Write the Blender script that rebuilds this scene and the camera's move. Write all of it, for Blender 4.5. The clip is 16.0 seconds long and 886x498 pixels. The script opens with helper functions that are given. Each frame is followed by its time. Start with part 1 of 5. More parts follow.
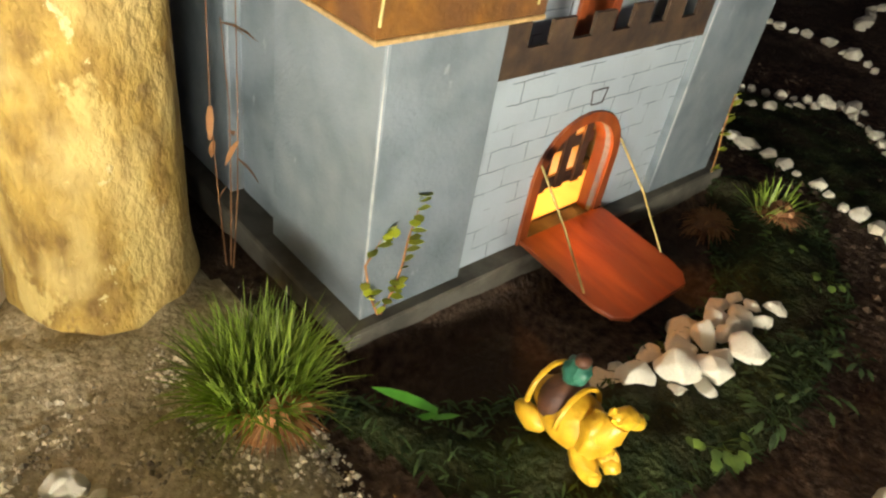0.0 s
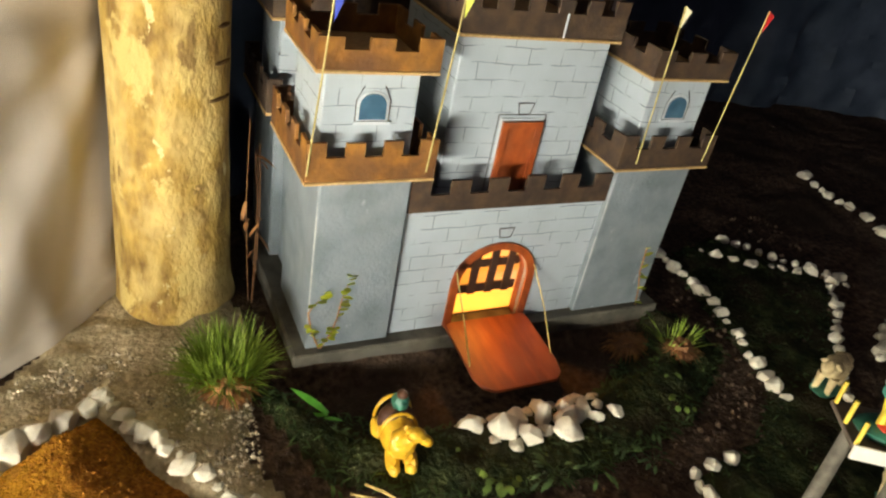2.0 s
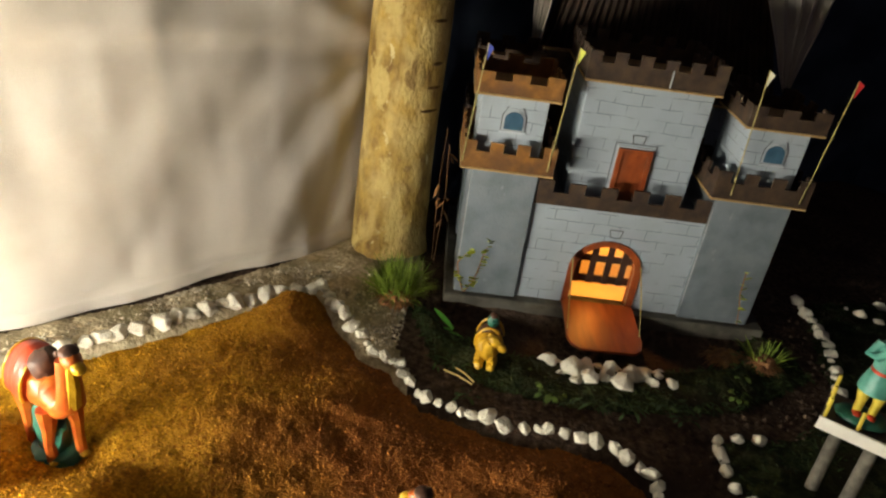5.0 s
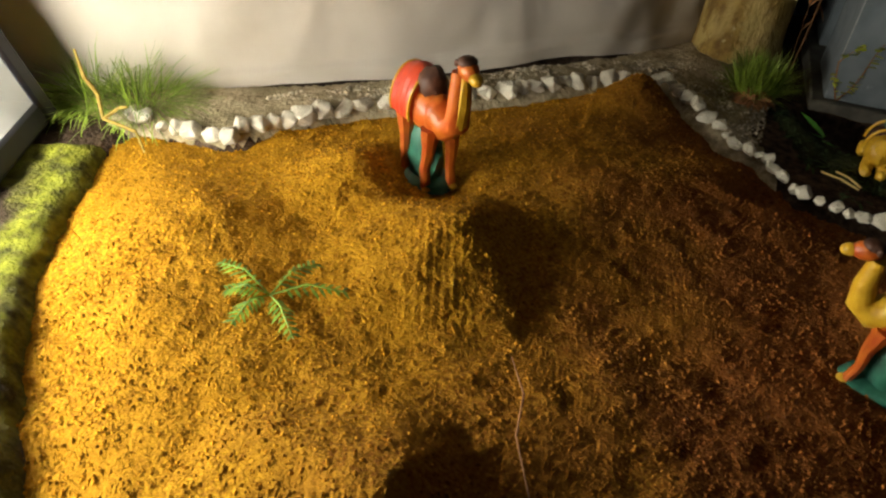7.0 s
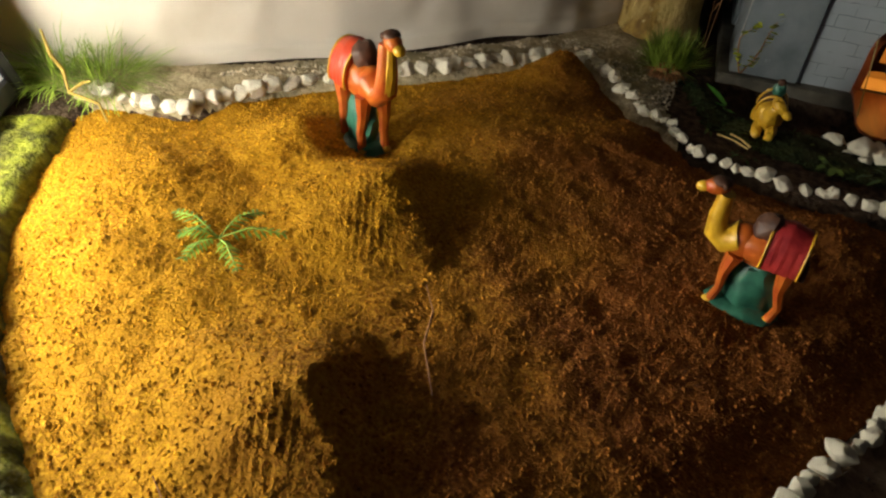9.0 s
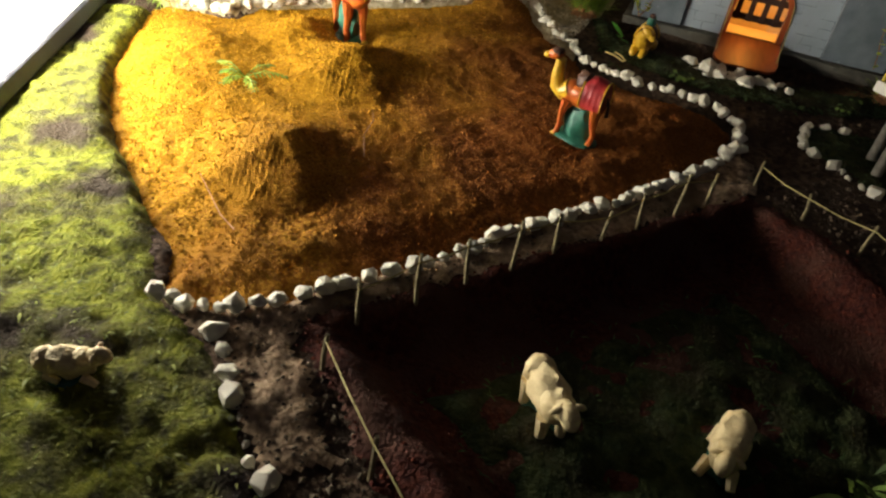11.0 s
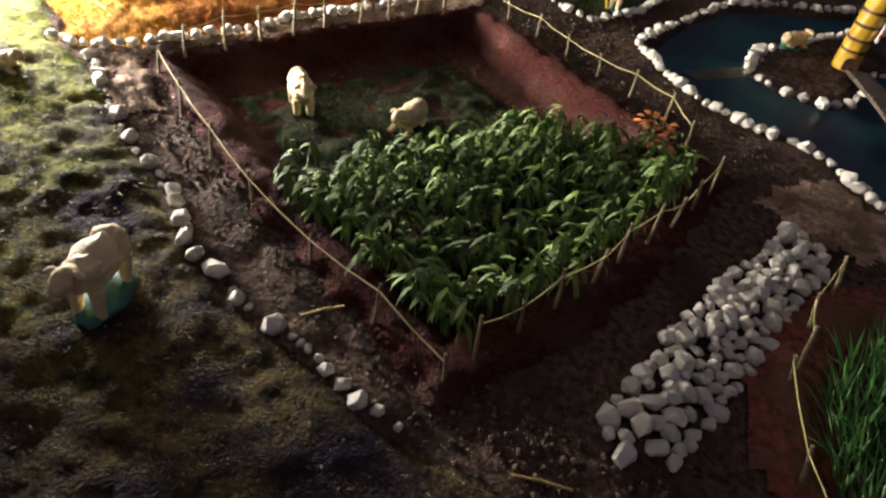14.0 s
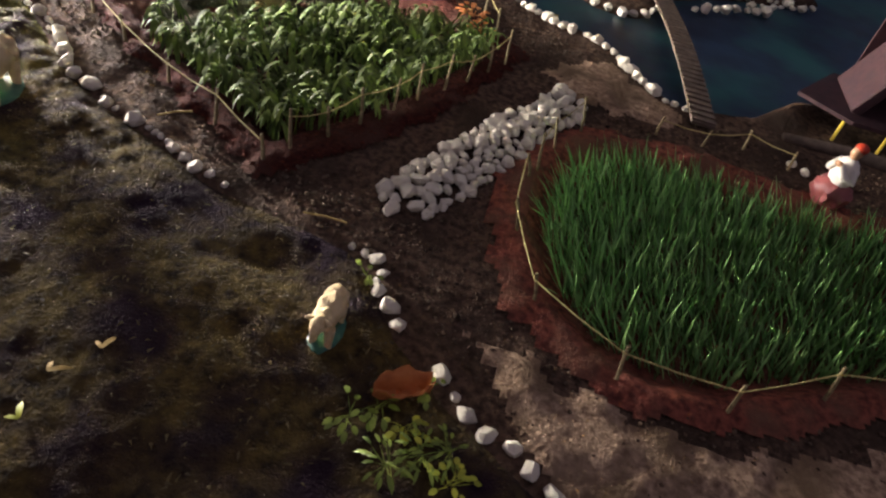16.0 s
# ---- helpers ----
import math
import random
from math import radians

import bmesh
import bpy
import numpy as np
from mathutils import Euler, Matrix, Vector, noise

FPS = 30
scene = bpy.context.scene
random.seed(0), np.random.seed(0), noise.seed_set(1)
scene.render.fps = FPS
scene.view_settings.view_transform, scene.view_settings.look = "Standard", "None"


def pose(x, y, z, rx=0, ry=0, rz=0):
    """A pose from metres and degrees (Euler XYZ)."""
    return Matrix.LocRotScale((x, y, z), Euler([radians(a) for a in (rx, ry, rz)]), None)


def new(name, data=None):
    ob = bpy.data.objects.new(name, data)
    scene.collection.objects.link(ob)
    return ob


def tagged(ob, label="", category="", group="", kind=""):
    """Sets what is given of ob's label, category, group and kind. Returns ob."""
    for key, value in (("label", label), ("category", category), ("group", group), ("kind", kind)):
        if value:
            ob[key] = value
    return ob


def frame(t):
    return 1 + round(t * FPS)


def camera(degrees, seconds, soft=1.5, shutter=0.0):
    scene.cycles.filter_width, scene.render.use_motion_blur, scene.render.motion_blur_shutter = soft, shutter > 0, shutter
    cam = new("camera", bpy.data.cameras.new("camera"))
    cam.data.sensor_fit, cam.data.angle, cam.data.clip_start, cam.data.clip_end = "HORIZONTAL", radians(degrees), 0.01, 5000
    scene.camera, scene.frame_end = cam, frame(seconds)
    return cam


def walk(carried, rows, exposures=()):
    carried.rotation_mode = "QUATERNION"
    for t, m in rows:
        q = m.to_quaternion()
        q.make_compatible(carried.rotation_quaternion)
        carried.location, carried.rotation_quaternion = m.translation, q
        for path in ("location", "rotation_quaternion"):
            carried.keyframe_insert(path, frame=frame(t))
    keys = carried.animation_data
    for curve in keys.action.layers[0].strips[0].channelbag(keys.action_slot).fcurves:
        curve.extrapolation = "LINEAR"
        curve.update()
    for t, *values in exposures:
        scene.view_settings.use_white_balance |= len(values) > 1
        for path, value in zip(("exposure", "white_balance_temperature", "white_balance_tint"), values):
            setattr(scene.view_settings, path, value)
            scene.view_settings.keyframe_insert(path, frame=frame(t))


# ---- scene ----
cam = camera(64.1, 16.0, soft=2.3)
METRES, EYE, TILT, LEAN, TURN = 3.0, 0.39, -35.0, -7.0, -41.7
ROWS = [
    (0.0, 0.0, 0.0, 0.0, 0.0, 0.0, -0.0),
    (0.5, 0.0231, -0.0293, 0.0049, 2.96, 2.23, -2.03),
    (1.0, 0.0474, -0.0556, 0.0032, 5.82, 3.73, -4.46),
    (1.5, 0.0703, -0.0692, 0.003, 9.15, 5.31, -7.68),
    (2.0, 0.0944, -0.0848, 0.0009, 12.9, 6.29, -11.28),
    (2.5, 0.1259, -0.0994, -0.0033, 15.41, 7.5, -13.82),
    (3.0, 0.1552, -0.1211, -0.0037, 18.43, 8.65, -16.3),
    (5.5, 0.2234, -0.1464, -0.0446, 41.61, 3.36, -27.09),
    (6.0, 0.2162, -0.1428, -0.0759, 48.17, -2.97, -29.73),
    (6.5, 0.2074, -0.1447, -0.0939, 52.75, -8.84, -30.56),
    (7.0, 0.1829, -0.1486, -0.109, 56.26, -13.06, -30.65),
    (7.5, 0.1619, -0.1483, -0.1046, 56.64, -13.74, -30.45),
    (8.0, 0.159, -0.1381, -0.0989, 52.51, -11.76, -29.43),
    (8.5, 0.1738, -0.1409, -0.1007, 52.25, -11.65, -29.46),
    (9.0, 0.224, -0.153, -0.1072, 53.94, -12.46, -30.13),
    (11.5, 0.4223, -0.1933, -0.1291, 57.15, -14.79, -33.53),
    (12.0, 0.4698, -0.1987, -0.1335, 54.21, -13.83, -32.94),
    (12.5, 0.5051, -0.2023, -0.1332, 51.68, -12.96, -32.6),
    (13.0, 0.5384, -0.2067, -0.1394, 51.38, -13.61, -32.76),
    (13.5, 0.5673, -0.2042, -0.1407, 51.96, -14.44, -33.05),
    (14.0, 0.5974, -0.2008, -0.1409, 51.27, -14.52, -32.76),
    (14.5, 0.6295, -0.2059, -0.1428, 48.11, -12.77, -31.69),
    (15.0, 0.6732, -0.2178, -0.1407, 45.96, -10.97, -32.34),
    (15.5, 0.7084, -0.2203, -0.1439, 46.05, -11.1, -33.51),
    (16.0, 0.7299, -0.2128, -0.1537, 45.3, -13.22, -34.62),
]
walk(cam, [(t, pose(0, 0, EYE, TILT, LEAN, TURN) @ pose(METRES * x, METRES * y, METRES * z, 90 + pitch, roll, yaw)) for t, x, y, z, yaw, pitch, roll in ROWS],
     [(0, .42, 6500, 9), (1.5, .36, 6500, 9), (3.2, .4, 6500, 9), (5.3, -.8, 6500, 10), (6.5, -1.72, 6500, 10), (7.5, -1.95, 6450, 10), (8.5, -1.8, 6450, 10), (9.2, -1.7, 6500, 10), (11.3, -.75, 6300, 11), (11.6, -.5, 6150, 12),
      (12.0, .3, 5800, 15), (12.5, .8, 5750, 17), (14, 1.45, 5950, 20), (16, 2.1, 6200, 22)])

# ---- world and lights ----
world = bpy.data.worlds.new("night")
scene.world = world
world.use_nodes = True
world.node_tree.nodes["Background"].inputs[0].default_value = (0.66, 0.57, 0.66, 1)
world.node_tree.nodes["Background"].inputs[1].default_value = 0.060


# ---- materials ----
def mat(name, c1, c2, scale=60.0, rough=0.8, bump=0.3, bscale=None, metal=0.0, c3=None, cscale=8.0, rnd=0.0, dist=0.002, stretch=(1, 1, 1)):
    """Two-scale noise colour with bump; rnd shifts brightness per object."""
    m = bpy.data.materials.new(name)
    m.use_nodes = True
    nt = m.node_tree
    b = nt.nodes["Principled BSDF"]
    tc = nt.nodes.new("ShaderNodeTexCoord")
    n1 = nt.nodes.new("ShaderNodeTexNoise")
    n1.inputs["Scale"].default_value, n1.inputs["Detail"].default_value = scale, 6.0
    n2 = nt.nodes.new("ShaderNodeTexNoise")
    n2.inputs["Scale"].default_value, n2.inputs["Detail"].default_value = cscale, 3.0
    mp = nt.nodes.new("ShaderNodeMapping")
    mp.inputs["Scale"].default_value = stretch
    nt.links.new(tc.outputs["Object"], mp.inputs["Vector"])
    nt.links.new(mp.outputs["Vector"], n1.inputs["Vector"])
    nt.links.new(mp.outputs["Vector"], n2.inputs["Vector"])
    r1 = nt.nodes.new("ShaderNodeValToRGB")
    r1.color_ramp.elements[0].position, r1.color_ramp.elements[1].position = 0.33, 0.67
    r1.color_ramp.elements[0].color, r1.color_ramp.elements[1].color = (*c1, 1), (*c2, 1)
    nt.links.new(n1.outputs["Fac"], r1.inputs["Fac"])
    col = r1.outputs["Color"]
    if c3:
        r2 = nt.nodes.new("ShaderNodeValToRGB")
        r2.color_ramp.elements[0].position, r2.color_ramp.elements[1].position = 0.45, 0.65
        nt.links.new(n2.outputs["Fac"], r2.inputs["Fac"])
        mx = nt.nodes.new("ShaderNodeMixRGB")
        nt.links.new(r2.outputs["Color"], mx.inputs["Fac"])
        nt.links.new(col, mx.inputs["Color1"])
        mx.inputs["Color2"].default_value = (*c3, 1)
        col = mx.outputs["Color"]
    if rnd:
        oi = nt.nodes.new("ShaderNodeObjectInfo")
        mr = nt.nodes.new("ShaderNodeMapRange")
        mr.inputs["To Min"].default_value, mr.inputs["To Max"].default_value = 1 - rnd, 1 + rnd
        nt.links.new(oi.outputs["Random"], mr.inputs["Value"])
        hs = nt.nodes.new("ShaderNodeHueSaturation")
        nt.links.new(mr.outputs["Result"], hs.inputs["Value"])
        nt.links.new(col, hs.inputs["Color"])
        col = hs.outputs["Color"]
    nt.links.new(col, b.inputs["Base Color"])
    b.inputs["Roughness"].default_value, b.inputs["Metallic"].default_value = rough, metal
    if rough >= 0.9:
        b.inputs["Specular IOR Level"].default_value = 0.12
    if bump:
        n3 = nt.nodes.new("ShaderNodeTexNoise")
        n3.inputs["Scale"].default_value, n3.inputs["Detail"].default_value = bscale or scale * 2, 8.0
        nt.links.new(mp.outputs["Vector"], n3.inputs["Vector"])
        bp = nt.nodes.new("ShaderNodeBump")
        bp.inputs["Strength"].default_value, bp.inputs["Distance"].default_value = bump, dist
        nt.links.new(n3.outputs["Fac"], bp.inputs["Height"])
        nt.links.new(bp.outputs["Normal"], b.inputs["Normal"])
    return m


def leafmat(name, c1, c2, rough=0.5):
    """Leaves and blades, varied piece by piece."""
    m = mat(name, c1, c2, 40, rough, 0.15)
    nt = m.node_tree
    b = nt.nodes["Principled BSDF"]
    old = b.inputs["Base Color"].links[0].from_socket
    ge = nt.nodes.new("ShaderNodeNewGeometry")
    mr = nt.nodes.new("ShaderNodeMapRange")
    mr.inputs["To Min"].default_value, mr.inputs["To Max"].default_value = 0.5, 1.5
    nt.links.new(ge.outputs["Random Per Island"], mr.inputs["Value"])
    hs = nt.nodes.new("ShaderNodeHueSaturation")
    nt.links.new(mr.outputs["Result"], hs.inputs["Value"])
    nt.links.new(old, hs.inputs["Color"])
    nt.links.new(hs.outputs["Color"], b.inputs["Base Color"])
    return m


def glow(name, color, strength):
    m = bpy.data.materials.new(name)
    m.use_nodes = True
    b = m.node_tree.nodes["Principled BSDF"]
    b.inputs["Base Color"].default_value = (0.9, 0.9, 0.9, 1)
    b.inputs["Emission Color"].default_value = (*color, 1)
    b.inputs["Emission Strength"].default_value = strength
    return m


def drawn_bricks(name, paint, ink):
    """Painted board with bricks sketched on it in thin broken pen lines."""
    m = mat(name, paint, [c * 0.9 for c in paint], 25, 0.6, 0.12, 300)
    nt = m.node_tree
    b = nt.nodes["Principled BSDF"]
    old = b.inputs["Base Color"].links[0].from_socket
    tc = nt.nodes.new("ShaderNodeTexCoord")
    sp = nt.nodes.new("ShaderNodeSeparateXYZ")
    nt.links.new(tc.outputs["Object"], sp.inputs[0])
    ad = nt.nodes.new("ShaderNodeMath")
    nt.links.new(sp.outputs["X"], ad.inputs[0])
    nt.links.new(sp.outputs["Y"], ad.inputs[1])
    cb = nt.nodes.new("ShaderNodeCombineXYZ")
    nt.links.new(ad.outputs[0], cb.inputs["X"])
    nt.links.new(sp.outputs["Z"], cb.inputs["Y"])
    nd = nt.nodes.new("ShaderNodeTexNoise")
    nd.inputs["Scale"].default_value = 30.0
    nt.links.new(cb.outputs[0], nd.inputs["Vector"])
    dm = nt.nodes.new("ShaderNodeVectorMath")
    dm.operation = "MULTIPLY_ADD"
    dm.inputs[1].default_value = (0.006, 0.006, 0)
    nt.links.new(nd.outputs["Color"], dm.inputs[0])
    nt.links.new(cb.outputs[0], dm.inputs[2])
    br = nt.nodes.new("ShaderNodeTexBrick")
    br.inputs["Scale"].default_value = 1.0
    br.inputs["Brick Width"].default_value, br.inputs["Row Height"].default_value = 0.044, 0.0195
    br.inputs["Mortar Size"].default_value, br.inputs["Mortar Smooth"].default_value = 0.0006, 0.6
    nt.links.new(dm.outputs[0], br.inputs["Vector"])
    nz = nt.nodes.new("ShaderNodeTexNoise")
    nz.inputs["Scale"].default_value = 38.0
    nt.links.new(tc.outputs["Object"], nz.inputs["Vector"])
    rp = nt.nodes.new("ShaderNodeValToRGB")
    rp.color_ramp.elements[0].position, rp.color_ramp.elements[1].position = 0.40, 0.55
    nt.links.new(nz.outputs["Fac"], rp.inputs["Fac"])
    mu = nt.nodes.new("ShaderNodeMath")
    mu.operation = "MULTIPLY"
    nt.links.new(br.outputs["Fac"], mu.inputs[0])
    nt.links.new(rp.outputs["Color"], mu.inputs[1])
    mx = nt.nodes.new("ShaderNodeMixRGB")
    nt.links.new(mu.outputs[0], mx.inputs["Fac"])
    nt.links.new(old, mx.inputs["Color1"])
    mx.inputs["Color2"].default_value = (*ink, 1)
    nt.links.new(mx.outputs["Color"], b.inputs["Base Color"])
    return m


def darken_redden(m, tint, lo, hi):
    """Multiplies the colour by tint towards +x, past an uneven border."""
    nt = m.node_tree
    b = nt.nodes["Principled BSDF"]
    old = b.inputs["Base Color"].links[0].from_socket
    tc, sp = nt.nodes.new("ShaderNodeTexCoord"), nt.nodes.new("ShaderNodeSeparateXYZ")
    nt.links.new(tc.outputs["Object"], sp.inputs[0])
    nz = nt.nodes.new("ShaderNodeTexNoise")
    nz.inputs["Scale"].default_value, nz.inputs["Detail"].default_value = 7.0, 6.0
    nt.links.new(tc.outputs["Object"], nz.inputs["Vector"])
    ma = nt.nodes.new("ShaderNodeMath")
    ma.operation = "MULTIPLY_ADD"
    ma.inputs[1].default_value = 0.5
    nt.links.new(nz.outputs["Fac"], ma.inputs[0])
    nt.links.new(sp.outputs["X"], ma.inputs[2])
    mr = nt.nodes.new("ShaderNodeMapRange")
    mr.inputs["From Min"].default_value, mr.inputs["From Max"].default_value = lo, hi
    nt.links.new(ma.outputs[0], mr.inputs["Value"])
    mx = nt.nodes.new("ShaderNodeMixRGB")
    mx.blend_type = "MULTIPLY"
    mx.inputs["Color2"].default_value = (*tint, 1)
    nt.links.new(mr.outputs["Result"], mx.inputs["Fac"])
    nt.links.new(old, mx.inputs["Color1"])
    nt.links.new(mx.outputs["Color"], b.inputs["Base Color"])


def patches(m, tint, scale, lo, hi, stretch=(1, 1, .6), seed=0.0):
    """Sharp-edged patches of another colour, as where bark has peeled."""
    nt = m.node_tree
    b = nt.nodes["Principled BSDF"]
    old = b.inputs["Base Color"].links[0].from_socket
    tc, mp = nt.nodes.new("ShaderNodeTexCoord"), nt.nodes.new("ShaderNodeMapping")
    mp.inputs["Scale"].default_value, mp.inputs["Location"].default_value = stretch, (seed, seed, seed)
    nt.links.new(tc.outputs["Object"], mp.inputs["Vector"])
    nz = nt.nodes.new("ShaderNodeTexNoise")
    nz.inputs["Scale"].default_value, nz.inputs["Detail"].default_value, nz.inputs["Roughness"].default_value = scale, 7.0, .62
    nt.links.new(mp.outputs["Vector"], nz.inputs["Vector"])
    mr = nt.nodes.new("ShaderNodeMapRange")
    mr.inputs["From Min"].default_value, mr.inputs["From Max"].default_value = lo, hi
    nt.links.new(nz.outputs["Fac"], mr.inputs["Value"])
    mx = nt.nodes.new("ShaderNodeMixRGB")
    mx.inputs["Color2"].default_value = (*tint, 1)
    nt.links.new(mr.outputs["Result"], mx.inputs["Fac"])
    nt.links.new(old, mx.inputs["Color1"])
    nt.links.new(mx.outputs["Color"], b.inputs["Base Color"])


SOIL = mat("soil", (0.034, 0.022, 0.015), (0.145, 0.095, 0.062), 90, 0.95, 0.9, 160, c3=(0.044, 0.030, 0.020), cscale=6, dist=0.006)
SAND = mat("sand", (0.27, 0.115, 0.005), (0.55, 0.30, 0.013), 230, 0.95, 0.85, 330, c3=(0.42, 0.21, 0.009), cscale=9, dist=0.004)
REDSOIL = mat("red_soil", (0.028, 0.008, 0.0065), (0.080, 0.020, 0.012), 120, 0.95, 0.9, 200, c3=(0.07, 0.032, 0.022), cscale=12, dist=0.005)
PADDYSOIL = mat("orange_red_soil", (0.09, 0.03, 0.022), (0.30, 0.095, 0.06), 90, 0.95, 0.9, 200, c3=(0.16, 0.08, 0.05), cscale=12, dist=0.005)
MOSS = mat("moss", (0.05, 0.052, 0.010), (0.25, 0.27, 0.028), 60, 0.95, 1.0, 220, c3=(0.042, 0.03, 0.02), cscale=9, dist=0.006)
DARKGRASS = mat("dark_turf", (0.012, 0.018, 0.006), (0.04, 0.05, 0.016), 70, 0.95, 1.0, 160, c3=(0.03, 0.025, 0.012), cscale=14, dist=0.006)
STONE = mat("white_stone", (0.76, 0.71, 0.56), (0.92, 0.88, 0.74), 60, 0.75, 0.6, 120, c3=(0.66, 0.60, 0.45), cscale=30, rnd=0.10)
PEBBLE = leafmat("grey_pebble", (0.06, 0.046, 0.032), (0.16, 0.125, 0.085), 0.95)
EARTH = mat("tan_earth", (0.33, 0.27, 0.165), (0.66, 0.56, 0.37), 110, 0.95, 0.8, 190, c3=(0.29, 0.245, 0.14), cscale=10, dist=0.005)
LOAM = mat("brown_loam", (0.17, 0.11, 0.07), (0.46, 0.33, 0.215), 100, 0.95, 0.9, 180, c3=(0.16, 0.11, 0.065), cscale=12, dist=0.005)
CRUMB = leafmat("sand_crumb", (0.33, 0.15, 0.006), (0.56, 0.30, 0.014), 0.95)
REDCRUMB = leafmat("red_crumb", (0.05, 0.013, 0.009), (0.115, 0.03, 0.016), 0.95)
CLOD = leafmat("soil_clod", (0.04, 0.027, 0.018), (0.115, 0.078, 0.05), 0.95)
GREYPAINT = mat("grey_painted_card", (0.125, 0.155, 0.175), (0.205, 0.235, 0.255), 26, 0.6, 0.35, 260, c3=(0.215, 0.25, 0.28), cscale=14)
WHITEBRICK = drawn_bricks("white_card_with_drawn_bricks", (0.405, 0.465, 0.51), (0.08, 0.09, 0.10))
patches(GREYPAINT, (0.27, 0.30, 0.32), 60, .66, .70, (1, 1, .5), 5.0)
WHITEEDGE = mat("worn_card_edge", (0.44, 0.49, 0.52), (0.55, 0.59, 0.62), 100, 0.7, 0.1)
GREYEDGE = mat("worn_painted_edge", (0.2, 0.23, 0.25), (0.5, 0.5, 0.48), 45, 0.7, 0.2)
BROWNCARD = mat("brown_card", (0.14, 0.055, 0.008), (0.28, 0.12, 0.016), 60, 0.7, 0.5, 200, c3=(0.11, 0.045, 0.014), cscale=20)
DARKCARD = mat("dark_brown_card", (0.028, 0.016, 0.010), (0.068, 0.038, 0.018), 60, 0.8, 0.4, 200)
CARDEDGE = mat("raw_card_edge", (0.38, 0.24, 0.09), (0.55, 0.36, 0.15), 200, 0.85, 0.4)
WOODRED = mat("varnished_wood", (0.24, 0.045, 0.010), (0.38, 0.09, 0.02), 45, 0.45, 0.3, 90, c3=(0.24, 0.06, 0.02), cscale=30, stretch=(1.6, 0.35, 1))
DARKBAR = mat("dark_bars", (0.03, 0.016, 0.01), (0.05, 0.028, 0.018), 60, 0.6, 0.1)
BLUEPAINT = mat("blue_window_paint", (0.03, 0.08, 0.13), (0.06, 0.13, 0.2), 60, 0.35, 0.1)
PLASTER = mat("cream_card", (0.7, 0.6, 0.4), (0.8, 0.7, 0.5), 30, 0.8, 0.1)
BARK = mat("bare_trunk", (0.18, 0.10, 0.018), (0.47, 0.31, 0.065), 48, 0.8, 0.9, 150, c3=(0.54, 0.40, 0.14), cscale=22, dist=0.005, stretch=(1, 1, 0.6))
patches(BARK, (0.50, 0.37, 0.12), 17, .55, .58, seed=3.0)
patches(BARK, (0.20, 0.12, 0.03), 26, .63, .68, seed=7.0)
patches(BARK, (0.60, 0.49, 0.23), 30, .64, .66, seed=11.0)
BARKDARK = mat("trunk_scar", (0.07, 0.04, 0.015), (0.16, 0.09, 0.03), 60, 0.9, 0.5)
CLOTH = mat("beige_cloth", (0.56, 0.50, 0.41), (0.68, 0.62, 0.53), 10, 0.9, 0.25, 700, c3=(0.6, 0.55, 0.48), cscale=3)
NAVY = mat("navy_tarpaulin", (0.026, 0.042, 0.072), (0.058, 0.08, 0.125), 12, 0.7, 0.3, 30)
CORRUG = mat("old_corrugated_board", (0.05, 0.032, 0.02), (0.1, 0.065, 0.04), 20, 0.8, 0.3, 200)
GREENPAINT = mat("green_figure_base", (0.015, 0.09, 0.06), (0.035, 0.16, 0.10), 60, 0.4, 0.3)
ORANGE = mat("orange_glaze", (0.42, 0.065, 0.008), (0.58, 0.16, 0.014), 45, 0.42, 0.4, c3=(0.5, 0.1, 0.012), cscale=40)
REDGLAZE = mat("red_glaze", (0.4, 0.03, 0.01), (0.58, 0.06, 0.015), 60, 0.42, 0.4)
CRIMSON = mat("crimson_glaze", (0.26, 0.012, 0.016), (0.44, 0.035, 0.03), 60, 0.42, 0.4)
BROWNHAIR = mat("brown_glaze", (0.045, 0.016, 0.008), (0.10, 0.038, 0.016), 80, 0.6, 0.3)
GOLD = mat("golden_glaze", (0.55, 0.3, 0.015), (0.72, 0.44, 0.03), 60, 0.35, 0.4, 200)
WOOL = mat("cream_figure_wool", (0.66, 0.51, 0.25), (0.82, 0.67, 0.37), 90, 0.7, 0.6, 260, dist=0.003)
WATER = mat("blue_painted_water", (0.006, 0.016, 0.040), (0.012, 0.036, 0.075), 14, 0.5, 0.3, 40, c3=(0.012, 0.09, 0.09), cscale=5)
TWINE = mat("yellow_twine", (0.35, 0.29, 0.1), (0.5, 0.42, 0.16), 200, 0.8, 0.3)
STICK = mat("twig_wood", (0.13, 0.1, 0.045), (0.26, 0.21, 0.1), 120, 0.8, 0.4)
YELLOW = mat("yellow_paint", (0.55, 0.42, 0.04), (0.68, 0.52, 0.06), 80, 0.5, 0.2)
PLINTH = mat("grey_tan_board", (0.06, 0.055, 0.042), (0.15, 0.135, 0.1), 40, 0.8, 0.3, 200, c3=(0.09, 0.085, 0.07), cscale=10)
GREYWOOD = mat("grey_wood", (0.1, 0.09, 0.07), (0.2, 0.18, 0.14), 80, 0.8, 0.3)
PLANK = mat("plank_wood", (0.07, 0.05, 0.035), (0.14, 0.1, 0.07), 60, 0.8, 0.4)
COAT = mat("sea_green_glaze", (0.06, 0.24, 0.18), (0.12, 0.36, 0.28), 60, 0.4, 0.2)
SKIN = mat("tan_glaze", (0.5, 0.27, 0.13), (0.6, 0.34, 0.18), 60, 0.45, 0.1)
